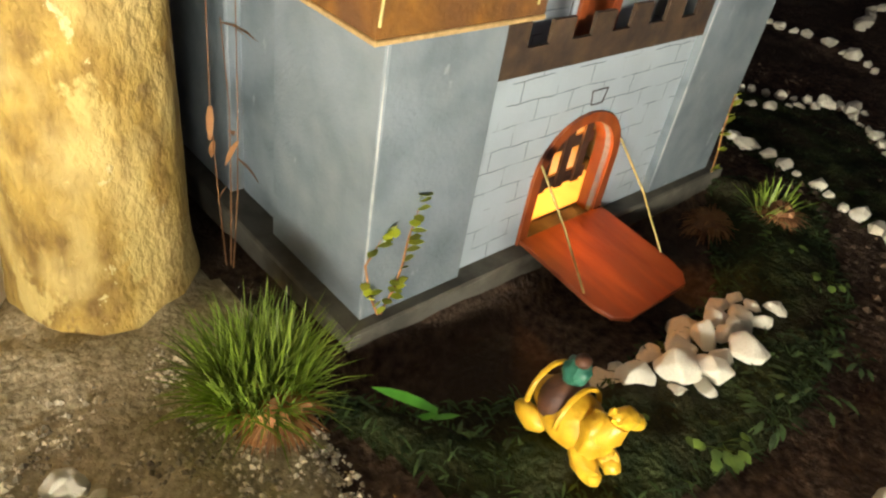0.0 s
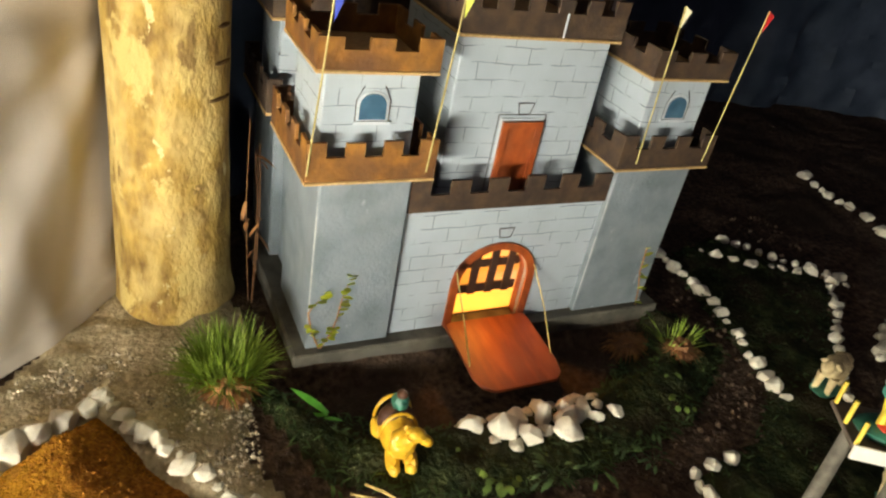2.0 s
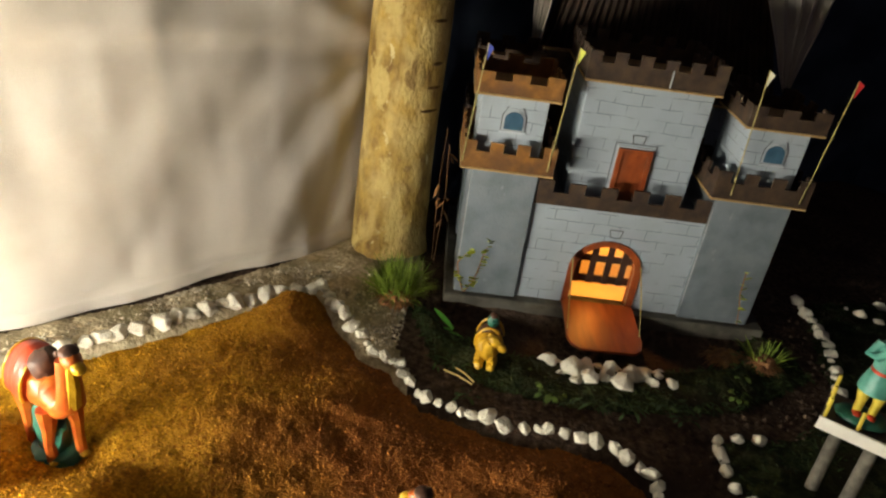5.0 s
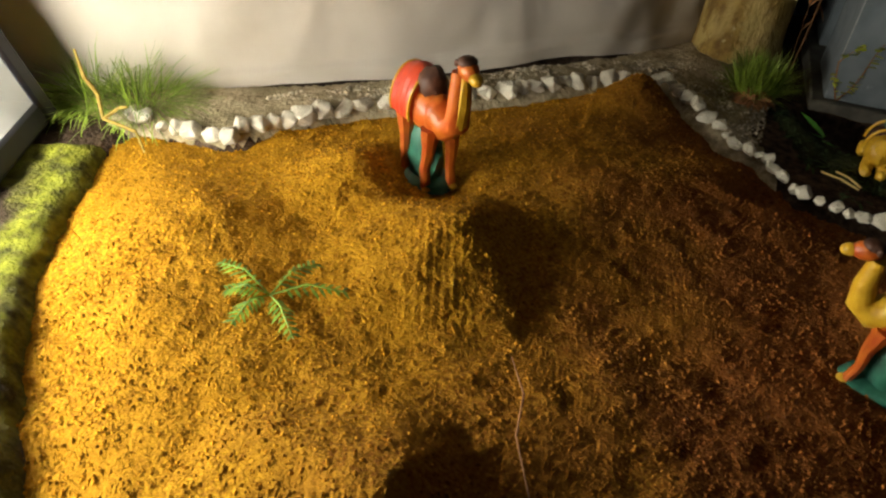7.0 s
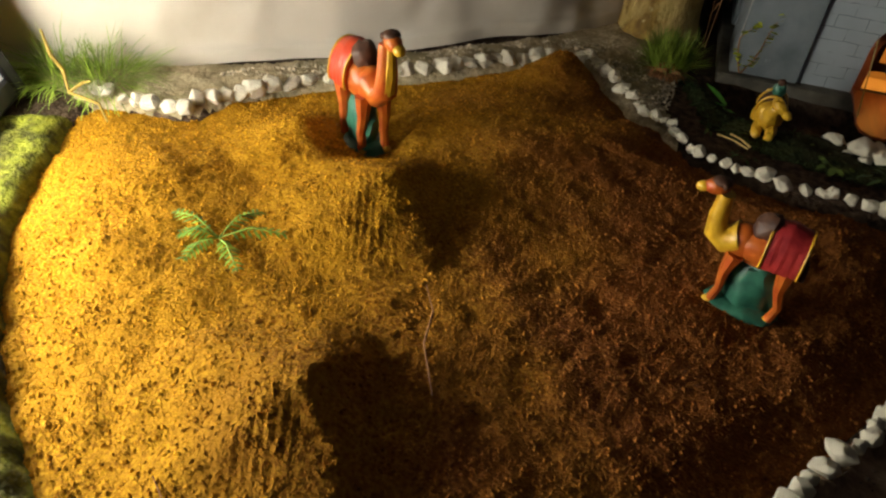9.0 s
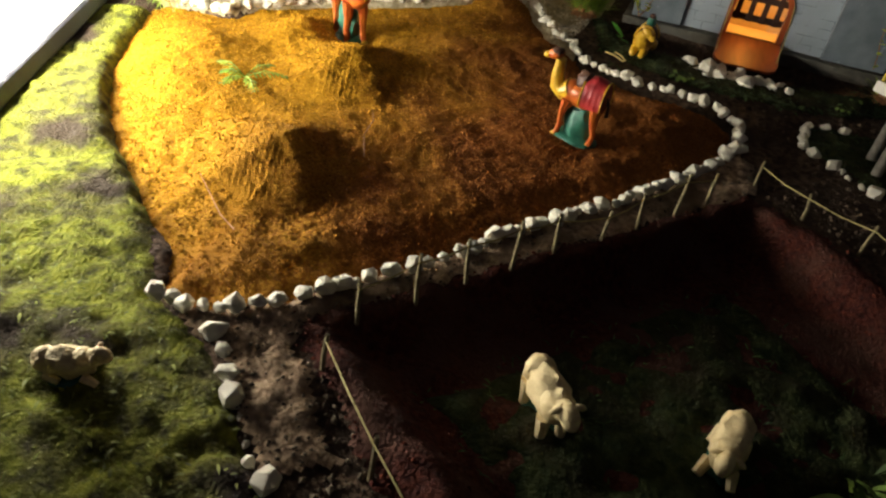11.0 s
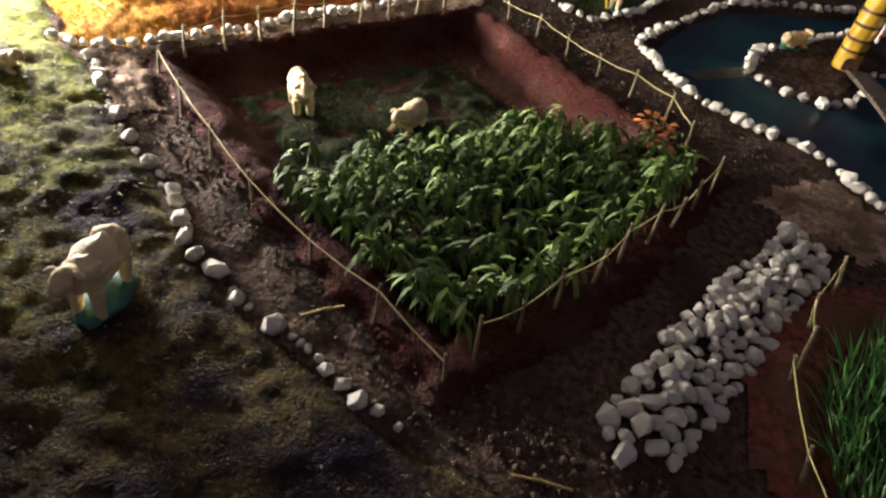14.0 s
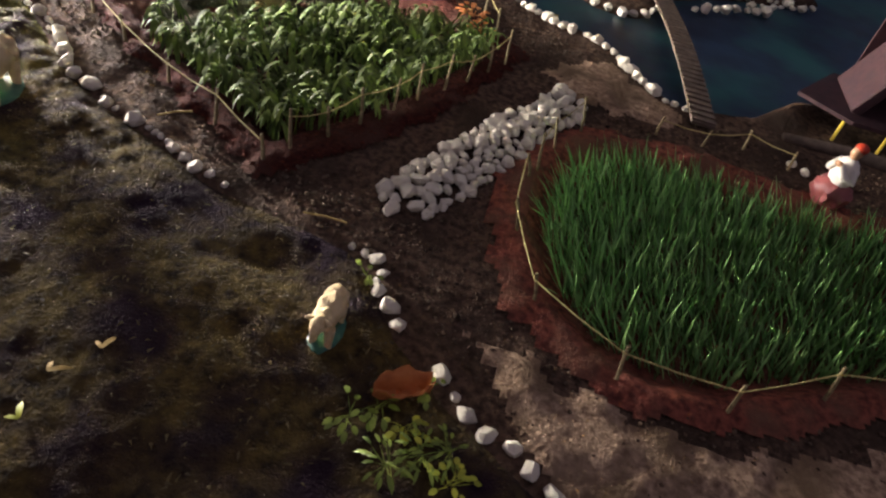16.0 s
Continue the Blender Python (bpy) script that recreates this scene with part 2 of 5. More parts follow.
PINK = mat("dusty_pink_glaze", (0.20, 0.05, 0.05), (0.32, 0.09, 0.08), 60, 0.45, 0.1)
WHITEGLAZE = mat("white_glaze", (0.7, 0.66, 0.56), (0.8, 0.76, 0.66), 60, 0.4, 0.1)
PALEGREEN = mat("pale_green_glaze", (0.25, 0.38, 0.3), (0.35, 0.48, 0.4), 60, 0.45, 0.1)
HUTROOF = mat("plum_brown_board", (0.026, 0.008, 0.011), (0.052, 0.018, 0.020), 60, 0.7, 0.3)
ORANGELEAF = mat("dry_orange_leaf", (0.45, 0.14, 0.03), (0.65, 0.24, 0.06), 60, 0.7, 0.4)
BLACKFRAME = mat("dark_navy_plastic", (0.007, 0.008, 0.014), (0.013, 0.014, 0.022), 60, 0.5, 0.1)
FROST = mat("frosted_white_panel", (0.5, 0.52, 0.5), (0.6, 0.62, 0.6), 10, 0.3, 0.05)
LEAF = leafmat("seedling_leaf", (0.045, 0.09, 0.010), (0.16, 0.24, 0.034), 0.75)
BLADE = leafmat("paddy_blade", (0.11, 0.28, 0.08), (0.28, 0.50, 0.16))
GRASS = leafmat("tuft_grass", (0.12, 0.2, 0.014), (0.34, 0.46, 0.06))
DARKBLADE = leafmat("turf_blade", (0.02, 0.045, 0.008), (0.06, 0.1, 0.02), 0.8)
TWIGGY = mat("yellow_twig_bark", (0.25, 0.17, 0.03), (0.4, 0.29, 0.05), 120, 0.8, 0.4)
MOSSBLADE = leafmat("moss_blade", (0.1, 0.12, 0.012), (0.24, 0.27, 0.03), 0.8)
STRAW = leafmat("straw", (0.35, 0.25, 0.07), (0.55, 0.4, 0.13), 0.7)
VINELEAF = leafmat("vine_leaf", (0.3, 0.38, 0.025), (0.6, 0.62, 0.05))
BRIGHTLEAF = leafmat("bright_leaf", (0.1, 0.4, 0.03), (0.16, 0.55, 0.06))
DRYSTEM = leafmat("dry_stem", (0.2, 0.085, 0.03), (0.36, 0.17, 0.06), 0.8)
PALM = leafmat("fern_leaf", (0.13, 0.27, 0.02), (0.28, 0.44, 0.04))
TUBE = glow("lit_chips", (1.0, 0.94, 0.80), 400.0)
# sand and crumbs turn redder and darker towards +x
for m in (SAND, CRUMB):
    darken_redden(m, (0.54, 0.37, 1.5), 0.06, 0.42)
# the lamp's falloff painted into the moss colours, darker and browner towards +x
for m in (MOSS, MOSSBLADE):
    darken_redden(m, (0.44, 0.30, 0.85), 0.2, 0.7)
GRIT = leafmat("pale_grit", (0.34, 0.29, 0.2), (0.68, 0.6, 0.44), 0.9)


# ---- building helpers ----
def thing(name, loc=(0, 0, 0), rz=0.0, label="", category="", group="", kind="", s=1.0):
    ob = new(name)
    ob.empty_display_size = 0.02
    ob.matrix_basis = pose(*loc, 0, 0, rz) @ Matrix.Scale(s, 4)
    return tagged(ob, label, category, group, kind)


def mesh_of(name, bm, mats, smooth=True):
    me = bpy.data.meshes.new(name)
    bm.normal_update()
    bm.to_mesh(me)
    bm.free()
    for m in (mats if isinstance(mats, (list, tuple)) else [mats]):
        me.materials.append(m)
    if smooth:
        me.polygons.foreach_set("use_smooth", [True] * len(me.polygons))
        me.set_sharp_from_angle(angle=radians(40))
    return me


def part(name, bm, mats, parent=None, label="", smooth=True):
    ob = new(name, mesh_of(name, bm, mats, smooth))
    ob.parent = parent
    return tagged(ob, label)


def lone(name, bm, mats, label, category, group="", kind="", smooth=True, m=None):
    ob = part(name, bm, mats, None, label, smooth)
    if m is not None:
        ob.matrix_basis = m
    return tagged(ob, "", category, group, kind)


def box(bm, x0, y0, z0, x1, y1, z1, mi=0, bevel=0.0, m=None):
    mm = Matrix.Translation(((x0 + x1) / 2, (y0 + y1) / 2, (z0 + z1) / 2)) @ Matrix.Diagonal((x1 - x0, y1 - y0, z1 - z0, 1))
    r = bmesh.ops.create_cube(bm, size=1, matrix=(m @ mm) if m is not None else mm)
    vs = r["verts"]
    fs = {f for v in vs for f in v.link_faces}
    for f in fs:
        f.material_index = mi
    if bevel:
        es = {e for v in vs for e in v.link_edges}
        bmesh.ops.bevel(bm, geom=list(es), offset=bevel, segments=1, affect="EDGES")
    return vs


def ell(bm, c, r, rot=(0, 0, 0), mi=0, sub=2, lump=0.0, seed=0):
    m = pose(*c, *rot) @ Matrix.Diagonal((*r, 1))
    out = bmesh.ops.create_icosphere(bm, subdivisions=sub, radius=1)
    for v in out["verts"]:
        k = 1 + lump * noise.noise(v.co * 2.3 + Vector((seed, seed * 1.7, 0))) if lump else 1
        v.co = m @ (v.co * k)
    for f in {f for v in out["verts"] for f in v.link_faces}:
        f.material_index = mi


def sweep(bm, pts, radii, n=8, mi=0):
    """A round limb through the points."""
    pts = [Vector(p) for p in pts]
    if not isinstance(radii, (list, tuple)):
        radii = [radii] * len(pts)
    rings = []
    for i, p in enumerate(pts):
        d = (pts[min(i + 1, len(pts) - 1)] - pts[max(i - 1, 0)]).normalized()
        a = d.orthogonal().normalized() if abs(d.z) < 0.9 else (Vector((0, 1, 0)) - d * d.y).normalized()
        b = d.cross(a)
        rings.append([bm.verts.new(p + radii[i] * (math.cos(2 * math.pi * k / n) * a + math.sin(2 * math.pi * k / n) * b)) for k in range(n)])
    for r0, r1 in zip(rings, rings[1:]):
        # the turn that keeps the sides from twisting
        best = min(range(n), key=lambda s: sum((r0[k].co - pts[0] - r1[(k + s) % n].co + pts[0]).length for k in range(n)))
        for k in range(n):
            f = bm.faces.new((r0[k], r0[(k + 1) % n], r1[(k + 1 + best) % n], r1[(k + best) % n]))
            f.material_index = mi
        r1[:] = r1[best:] + r1[:best]
    for r in (rings[0], rings[-1]):
        f = bm.faces.new(r)
        f.material_index = mi
    bmesh.ops.recalc_face_normals(bm, faces=bm.faces[:]) if len(bm.faces) < 4000 else None


def blade(bm, p, d, length, width, droop=0.3, seg=3, mi=0, cup=0.0):
    """A narrow leaf from p along d, bending over."""
    p, d = Vector(p), Vector(d).normalized()
    side = d.cross(Vector((0, 0, 1)))
    side = side.normalized() if side.length > 0.05 else Vector((math.cos(p.x * 999), math.sin(p.x * 999), 0))
    prev = None
    for i in range(seg + 1):
        f = i / seg
        w = width * (math.sin(math.pi * (0.12 + 0.88 * f)) ** 0.7 if i < seg else 0.03)
        a = bm.verts.new(p + side * w / 2 + Vector((0, 0, cup * w)))
        c = bm.verts.new(p - side * w / 2 + Vector((0, 0, cup * w)))
        if prev:
            q = bm.faces.new((prev[0], prev[1], c, a))
            q.material_index = mi
            q.smooth = True
        prev = (a, c)
        d = (d + Vector((0, 0, -droop / seg))).normalized()
        p = p + d * length / seg


def grain(bm, x, y, z, s, a):
    """A tiny angular pebble."""
    c, q = math.cos(a) * s, math.sin(a) * s
    v = [bm.verts.new(p) for p in ((x + c, y + q, z), (x - q * .8, y + c * .8, z + s * .1), (x - c * .9, y - q * .9, z), (x + q * .7, y - c * .7, z - s * .1), (x, y, z + s * .7), (x, y, z - s * .6))]
    for i in range(4):
        bm.faces.new((v[i], v[(i + 1) % 4], v[4]))
        bm.faces.new((v[(i + 1) % 4], v[i], v[5]))


def inside(poly, X, Y):
    """Signed distance to the outline, positive within (numpy arrays)."""
    ins, best = np.zeros(X.shape, bool), np.full(X.shape, 1e9)
    for (x0, y0), (x1, y1) in zip(poly, poly[1:] + poly[:1]):
        cross = ((y0 > Y) != (y1 > Y)) & (X < (x1 - x0) * (Y - y0) / ((y1 - y0) or 1e-9) + x0)
        ins ^= cross
        dx, dy = x1 - x0, y1 - y0
        t = np.clip(((X - x0) * dx + (Y - y0) * dy) / (dx * dx + dy * dy + 1e-12), 0, 1)
        best = np.minimum(best, np.hypot(X - x0 - t * dx, Y - y0 - t * dy))
    return np.where(ins, best, -best)


def fbm(X, Y, scale, seed, octaves=4):
    """Smooth random relief on numpy arrays, about -1 to 1."""
    rs = np.random.RandomState(seed)
    out = np.zeros(X.shape)
    for o in range(octaves):
        g = rs.rand(64, 64) * 2 - 1
        u, v = X * scale * 2 ** o + 7.3 * o, Y * scale * 2 ** o + 3.1 * o
        i, j = np.floor(u).astype(int), np.floor(v).astype(int)
        fu, fv = u - i, v - j
        fu, fv = fu * fu * (3 - 2 * fu), fv * fv * (3 - 2 * fv)
        a, b = g[i % 64, j % 64], g[(i + 1) % 64, j % 64]
        c, d = g[i % 64, (j + 1) % 64], g[(i + 1) % 64, (j + 1) % 64]
        out += ((a * (1 - fu) + b * fu) * (1 - fv) + (c * (1 - fu) + d * fu) * fv) / 2 ** o
    return out / 1.6


def sheet(name, xs, ys, height, material, keep=None, outline=None):
    """A relief over a grid; with keep, only the cells within the outline, whose rim is drawn onto it."""
    X, Y = np.meshgrid(xs, ys, indexing="ij")
    Z = height(X, Y)
    n, m = X.shape
    co = np.stack([X, Y, Z], -1).reshape(-1, 3)
    idx = np.arange(n * m).reshape(n, m)
    q = np.stack([idx[:-1, :-1], idx[1:, :-1], idx[1:, 1:], idx[:-1, 1:]], -1).reshape(-1, 4)
    if outline is not None:
        d = inside(outline, X, Y).reshape(-1)
        q = q[(d[q] > -0.004).all(1)]
        used = np.unique(q)
        back = np.zeros(n * m, int)
        back[used] = np.arange(len(used))
        q, co = back[q], co[used]
    me = bpy.data.meshes.new(name)
    me.from_pydata(co.tolist(), [], q.tolist())
    me.materials.append(material)
    me.polygons.foreach_set("use_smooth", [True] * len(me.polygons))
    return new(name, me)


def smooth01(a):
    a = np.clip(a, 0, 1)
    return a * a * (3 - 2 * a)


# ---- the ground ----
SAND_EDGE = [(-.58, -.14), (-.51, -.14), (-.45, -.13), (-.42, -.08), (-.35, .01), (-.30, .05), (-.21, .12), (-.16, .16), (-.07, .24), (-.02, .28),
             (.04, .32), (.06, .28), (.10, .21), (.14, .15), (.19, .11), (.22, .05), (.28, .02), (.35, 0), (.41, 0), (.48, -.02), (.52, -.07),
             (.52, -.16), (.49, -.23), (.40, -.37), (.30, -.50), (.22, -.61), (.14, -.71), (.08, -.78), (.02, -.83), (-.05, -.83), (-.09, -.765),
             (-.18, -.71), (-.305, -.62), (-.405, -.525), (-.475, -.435), (-.535, -.31), (-.575, -.2)]
PEN = [(.11, -.79), (.55, -.28), (.80, -.49), (1.05, -.69), (.93, -.99), (.77, -1.23), (.50, -1.06), (.30, -.91)]
PADDY = [(1.15, -1.10), (1.15, -1.22), (1.20, -1.36), (1.27, -1.43), (1.36, -1.46), (1.46, -1.44), (1.58, -1.38), (1.75, -1.31), (1.95, -1.25), (2.0, -.9),
         (1.75, -.93), (1.62, -.92), (1.45, -.90), (1.26, -.92), (1.19, -1.0)]
RIVER = [(.92, -.26), (.97, -.36), (1.04, -.43), (1.11, -.47), (1.18, -.48), (1.25, -.51), (1.30, -.60), (1.36, -.67), (1.44, -.70), (1.58, -.64),
         (1.68, -.52), (2.0, -.35), (2.3, -.1), (2.3, .5), (1.9, .45), (1.6, .35), (1.35, .24), (1.21, .18), (1.10, .12), (1.01, -.02), (.95, -.15)]
ISLAND = [(1.13, -.23), (1.15, -.14), (1.23, -.04), (1.30, .04), (1.5, .2), (1.75, .3), (1.85, .2), (1.72, .09), (1.62, .06), (1.50, -.02), (1.40, -.11),
          (1.36, -.22), (1.32, -.29), (1.26, -.31), (1.20, -.30)]
MOAT = [(.20, .30), (.28, .17), (.42, .16), (.58, .16), (.74, .2), (.82, .28), (.80, .33), (.25, .33)]
MOSS_EDGE = [(-.04, -.825), (.05, -.86), (.10, -.90), (.20, -.99), (.30, -1.07), (.42, -1.17), (.53, -1.24), (.63, -1.28), (.73, -1.33), (.84, -1.35), (.95, -1.37),
             (.99, -1.40), (1.0, -1.43), (1.05, -1.49), (1.12, -1.55), (1.19, -1.60), (1.27, -1.65), (1.4, -1.9), (-.9, -1.9), (-.9, -.3), (-.66, -.24),
             (-.56, -.2), (-.505, -.29), (-.445, -.42), (-.375, -.51), (-.28, -.60), (-.155, -.695)]


def ground_z(X, Y):
    z = 0.006 * fbm(X, Y, 9, 1) + 0.003 * fbm(X, Y, 40, 2, 3)
    z = z - 0.05 * smooth01(inside(PEN, X, Y) / 0.07)
    z = z - 0.03 * smooth01(inside(PADDY, X, Y) / 0.05)
    z = z - 0.028 * smooth01(inside(RIVER, X, Y) / 0.03)
    z = z + 0.03 * smooth01((inside(ISLAND, X, Y) + 0.015) / 0.03)
    z = z - 0.034 * smooth01(inside(MOAT, X, Y) / 0.04)
    z = z - 0.02 * smooth01(inside(SAND_EDGE, X, Y) / 0.03)
    return z


def gz(x, y):
    return float(ground_z(np.array([[x]]), np.array([[y]]))[0, 0])


def span(lo, hi, step, far):
    return np.concatenate([[-far, -far / 2, lo - 1.2, lo - 0.5, lo - 0.2], np.arange(lo, hi, step), [hi + 0.2, hi + 0.5, hi + 1.2, far / 2, far]])


tagged(sheet("ground", span(-0.95, 2.35, 0.0125, 9), span(-1.95, 1.3, 0.0125, 9), ground_z, SOIL), "dark grey brown earth strewn with fine gravel", "ground", kind="structure")


# ---- the sand hill ----
def ragged(poly, seed, amount=.012, step=.02, closed=True):
    """The outline broken up so that its rim is uneven."""
    rnd, out = random.Random(seed), []
    for (x0, y0), (x1, y1) in zip(poly, poly[1:] + (poly[:1] if closed else [])):
        n = max(1, int(math.hypot(x1 - x0, y1 - y0) / step))
        out += [(x0 + (x1 - x0) * i / n + rnd.uniform(-amount, amount), y0 + (y1 - y0) * i / n + rnd.uniform(-amount, amount)) for i in range(n)]
    return out


DUNES = [(-.262, -.155, .034, .10), (.0, .235, .035, .13), (-.38, -.33, .02, .16), (.38, -.12, .018, .15), (.02, -.04, .015, .2), (.15, .06, .008, .1), (-.34, -.43, .012, .05), (.30, -.17, .02, .06)]
RIDGES = [(-.103, -.232, .041), (-.06, -.535, .041)]


def sand_z(X, Y):
    d = inside(SAND_EDGE, X, Y)
    z = -0.009 + 0.021 * smooth01((d + 0.01) / np.where(X < -.05, 0.20, 0.11))
    for x, y, h, r in DUNES:
        z = z + h * np.maximum(0, 1 - np.hypot(X - x, Y - y) / r) ** 1.3 * smooth01(d / 0.05)
    # sharp combed ridges: crest from the apex towards (.33, -.94), steep lee towards +x
    for x, y, h in RIDGES:
        u, v = X - x, Y - y
        s, c = u * .33 - v * .94, u * .94 + v * .33
        run = np.where(s < 0, 1 + s / 0.09, 1 - s / 0.13)
        side = np.where(c > 0, 1 - c / 0.055, 1 + c / 0.15)
        edge = np.minimum(run, side)
        cone = 1 - np.hypot(s / np.where(s < 0, .10, .14), c / np.where(c > 0, .065, .15))
        body = np.clip(.5 * edge + .5 * cone + .02, 0, 1)
        body = body * (1 + .06 * fbm(X, Y, 35, 21, 2))
        z = z + h * body
        comb = smooth01((c + 0.065) / 0.02) * (c < 0.002) * smooth01((s + 0.02) / 0.02) * smooth01((0.13 - s) / 0.03)
        z = z + 0.0009 * comb * np.sin(c * 2 * np.pi / 0.0082)
    # hollow where the reddish camel stands
    z = z - 0.02 * np.exp(-((X + .19) ** 2 + (Y + .11) ** 2) / 0.0022)
    z = z + (0.0045 * fbm(X, Y, 14, 5) + 0.0022 * fbm(X, Y, 55, 6, 4) + 0.0022 * np.minimum(0, fbm(X, Y, 26, 22, 2))) * smooth01((d + .01) / 0.02)
    return z


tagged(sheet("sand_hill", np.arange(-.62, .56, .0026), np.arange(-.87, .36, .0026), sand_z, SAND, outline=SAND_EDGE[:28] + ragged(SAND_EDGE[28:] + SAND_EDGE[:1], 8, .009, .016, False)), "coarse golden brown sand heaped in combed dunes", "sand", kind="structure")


def sz(x, y):
    return float(sand_z(np.array([[x]]), np.array([[y]]))[0, 0])


# ---- moss, red soil, turf ----
def moss_z(X, Y):
    d = inside(MOSS_EDGE, X, Y)
    return ground_z(X, Y) - 0.004 + (0.011 + 0.003 * fbm(X, Y, 10, 8) + (0.006 - .004 * smooth01((X - .2) / .5)) * fbm(X, Y, 45, 9, 4)) * smooth01((d + 0.004) / 0.03)


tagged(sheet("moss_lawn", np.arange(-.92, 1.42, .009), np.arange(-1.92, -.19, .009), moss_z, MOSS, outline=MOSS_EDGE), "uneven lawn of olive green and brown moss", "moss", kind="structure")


def grown(poly, by):
    cx, cy = sum(p[0] for p in poly) / len(poly), sum(p[1] for p in poly) / len(poly)
    return [(cx + (x - cx) * by, cy + (y - cy) * by) for x, y in poly]


PEN_SOIL = ragged([(.10, -.795), (.548, -.27), (.815, -.47), (1.10, -.685), (.98, -1.02), (.79, -1.30), (.48, -1.10), (.27, -.935)], 1)
PADDY_SOIL = ragged(grown(PADDY, 1.15), 2)
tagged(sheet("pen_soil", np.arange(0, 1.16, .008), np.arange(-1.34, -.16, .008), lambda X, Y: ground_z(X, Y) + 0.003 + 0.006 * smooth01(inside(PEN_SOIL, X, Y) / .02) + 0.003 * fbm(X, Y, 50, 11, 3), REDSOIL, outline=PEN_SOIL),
       "crumbly red earth banks of the sunken pen", "soil", kind="structure")
tagged(sheet("paddy_soil", np.arange(1.04, 2.2, .008), np.arange(-1.62, -.78, .008), lambda X, Y: ground_z(X, Y) + 0.003 + 0.006 * smooth01(inside(PADDY_SOIL, X, Y) / .02) + 0.003 * fbm(X, Y, 50, 12, 3), PADDYSOIL, outline=PADDY_SOIL),
       "crumbly red earth round the paddy plot", "soil", kind="structure")
PEN_FLOOR = [(.24, -.80), (.54, -.43), (.72, -.57), (.86, -.62), (.93, -.72), (.75, -1.08), (.48, -.96)]
tagged(sheet("pen_turf", np.arange(.2, .96, .008), np.arange(-1.1, -.4, .008), lambda X, Y: ground_z(X, Y) + 0.002 + (0.01 + 0.009 * fbm(X, Y, 30, 14, 4)) * smooth01(inside(PEN_FLOOR, X, Y) / .03), DARKGRASS, outline=PEN_FLOOR),
       "dark green mossy turf on the floor of the pen", "turf", kind="structure")
FORE = [(.19, .29), (.24, .14), (.33, .08), (.5, .06), (.7, .1), (.85, .2), (.84, .3), (.8, .33), (.74, .28), (.62, .2), (.4, .2), (.25, .28)]
tagged(sheet("castle_turf", np.arange(.16, .88, .008), np.arange(.04, .36, .008), lambda X, Y: ground_z(X, Y) + 0.002 + (0.006 + 0.006 * fbm(X, Y, 30, 15, 4)) * smooth01(inside(FORE, X, Y) / .03), DARKGRASS, outline=FORE),
       "dark green turf before the castle gate", "turf", kind="structure")
TRI = [(.63, .03), (.63, -.07), (.72, -.15), (.80, -.18), (.88, -.09), (.93, .05), (1.02, .14), (1.22, .32), (1.1, .5), (.95, .45), (.9, .3), (.86, .13), (.75, .05)]
tagged(sheet("field_turf", np.arange(.6, 1.25, .01), np.arange(-.2, .52, .01), lambda X, Y: ground_z(X, Y) + 0.002 + (0.004 + 0.004 * fbm(X, Y, 30, 16, 4)) * smooth01(inside(TRI, X, Y) / .03), DARKGRASS, outline=TRI),
       "dark turf of a small stone edged field", "turf", kind="structure")
w = sheet("river", np.arange(.9, 2.3, .02), np.arange(-.72, .52, .02), lambda X, Y: -0.012 + 0.001 * fbm(X, Y, 20, 17), WATER, outline=grown(RIVER, 1.01))
tagged(w, "dark blue painted river with still water", "water", kind="structure")


STRIP = [(-.72, -.13), (-.40, .07), (-.19, .24), (-.05, .38), (.06, .52), (.2, .52), (.215, .40), (.2, .30), (.17, .2), (.21, .1), (.2, .04), (.12, .12), (.05, .26), (-.02, .25), (-.16, .12), (-.35, -.02), (-.44, -.14), (-.58, -.17)]
tagged(sheet("earth_strip", np.arange(-.74, .24, .008), np.arange(-.2, .54, .008), lambda X, Y: ground_z(X, Y) + 0.001 + (0.005 + 0.004 * fbm(X, Y, 40, 18, 3)) * smooth01(inside(STRIP, X, Y) / .02), EARTH, outline=STRIP),
       "dry tan earth with fine grit along the cloth", "ground", kind="structure")

PATCH = [(1.13, -.73), (1.20, -.62), (1.27, -.60), (1.33, -.69), (1.42, -.74), (1.38, -.80), (1.27, -.82), (1.18, -.80)]
PATCH = ragged(PATCH, 3, .014)
tagged(sheet("sandy_patch", np.arange(1.1, 1.45, .008), np.arange(-.84, -.58, .008), lambda X, Y: ground_z(X, Y) + 0.001 + 0.004 * smooth01(inside(PATCH, X, Y) / .02), LOAM, outline=PATCH), "bare tan sandy patch on the river bank", "ground", kind="structure")
BANK = [(.53, -.10), (.545, -.20), (.565, -.265), (.45, -.40), (.30, -.58), (.20, -.70), (.115, -.79), (.13, -.835), (.23, -.93), (.17, -.965), (.05, -.865), (-.02, -.84), (.02, -.815), (.08, -.77), (.14, -.70), (.22, -.60), (.30, -.49), (.40, -.36), (.49, -.22), (.51, -.15)]
BANK = ragged(BANK, 5, .008)
tagged(sheet("sand_bank", np.arange(-.05, .6, .007), np.arange(-1.0, -.08, .007), lambda X, Y: ground_z(X, Y) + 0.003 + (0.004 + 0.004 * fbm(X, Y, 45, 23, 4)) * smooth01(inside(BANK, X, Y) / .012), LOAM, outline=BANK), "rough grey tan earth strip between sand border and pen", "ground", kind="structure")
VERGE = [(1.13, -1.44), (1.22, -1.47), (1.35, -1.51), (1.5, -1.49), (1.7, -1.41), (2.1, -1.3), (2.1, -1.75), (1.7, -1.86), (1.4, -1.74), (1.24, -1.62)]
VERGE = ragged(VERGE, 4, .02)
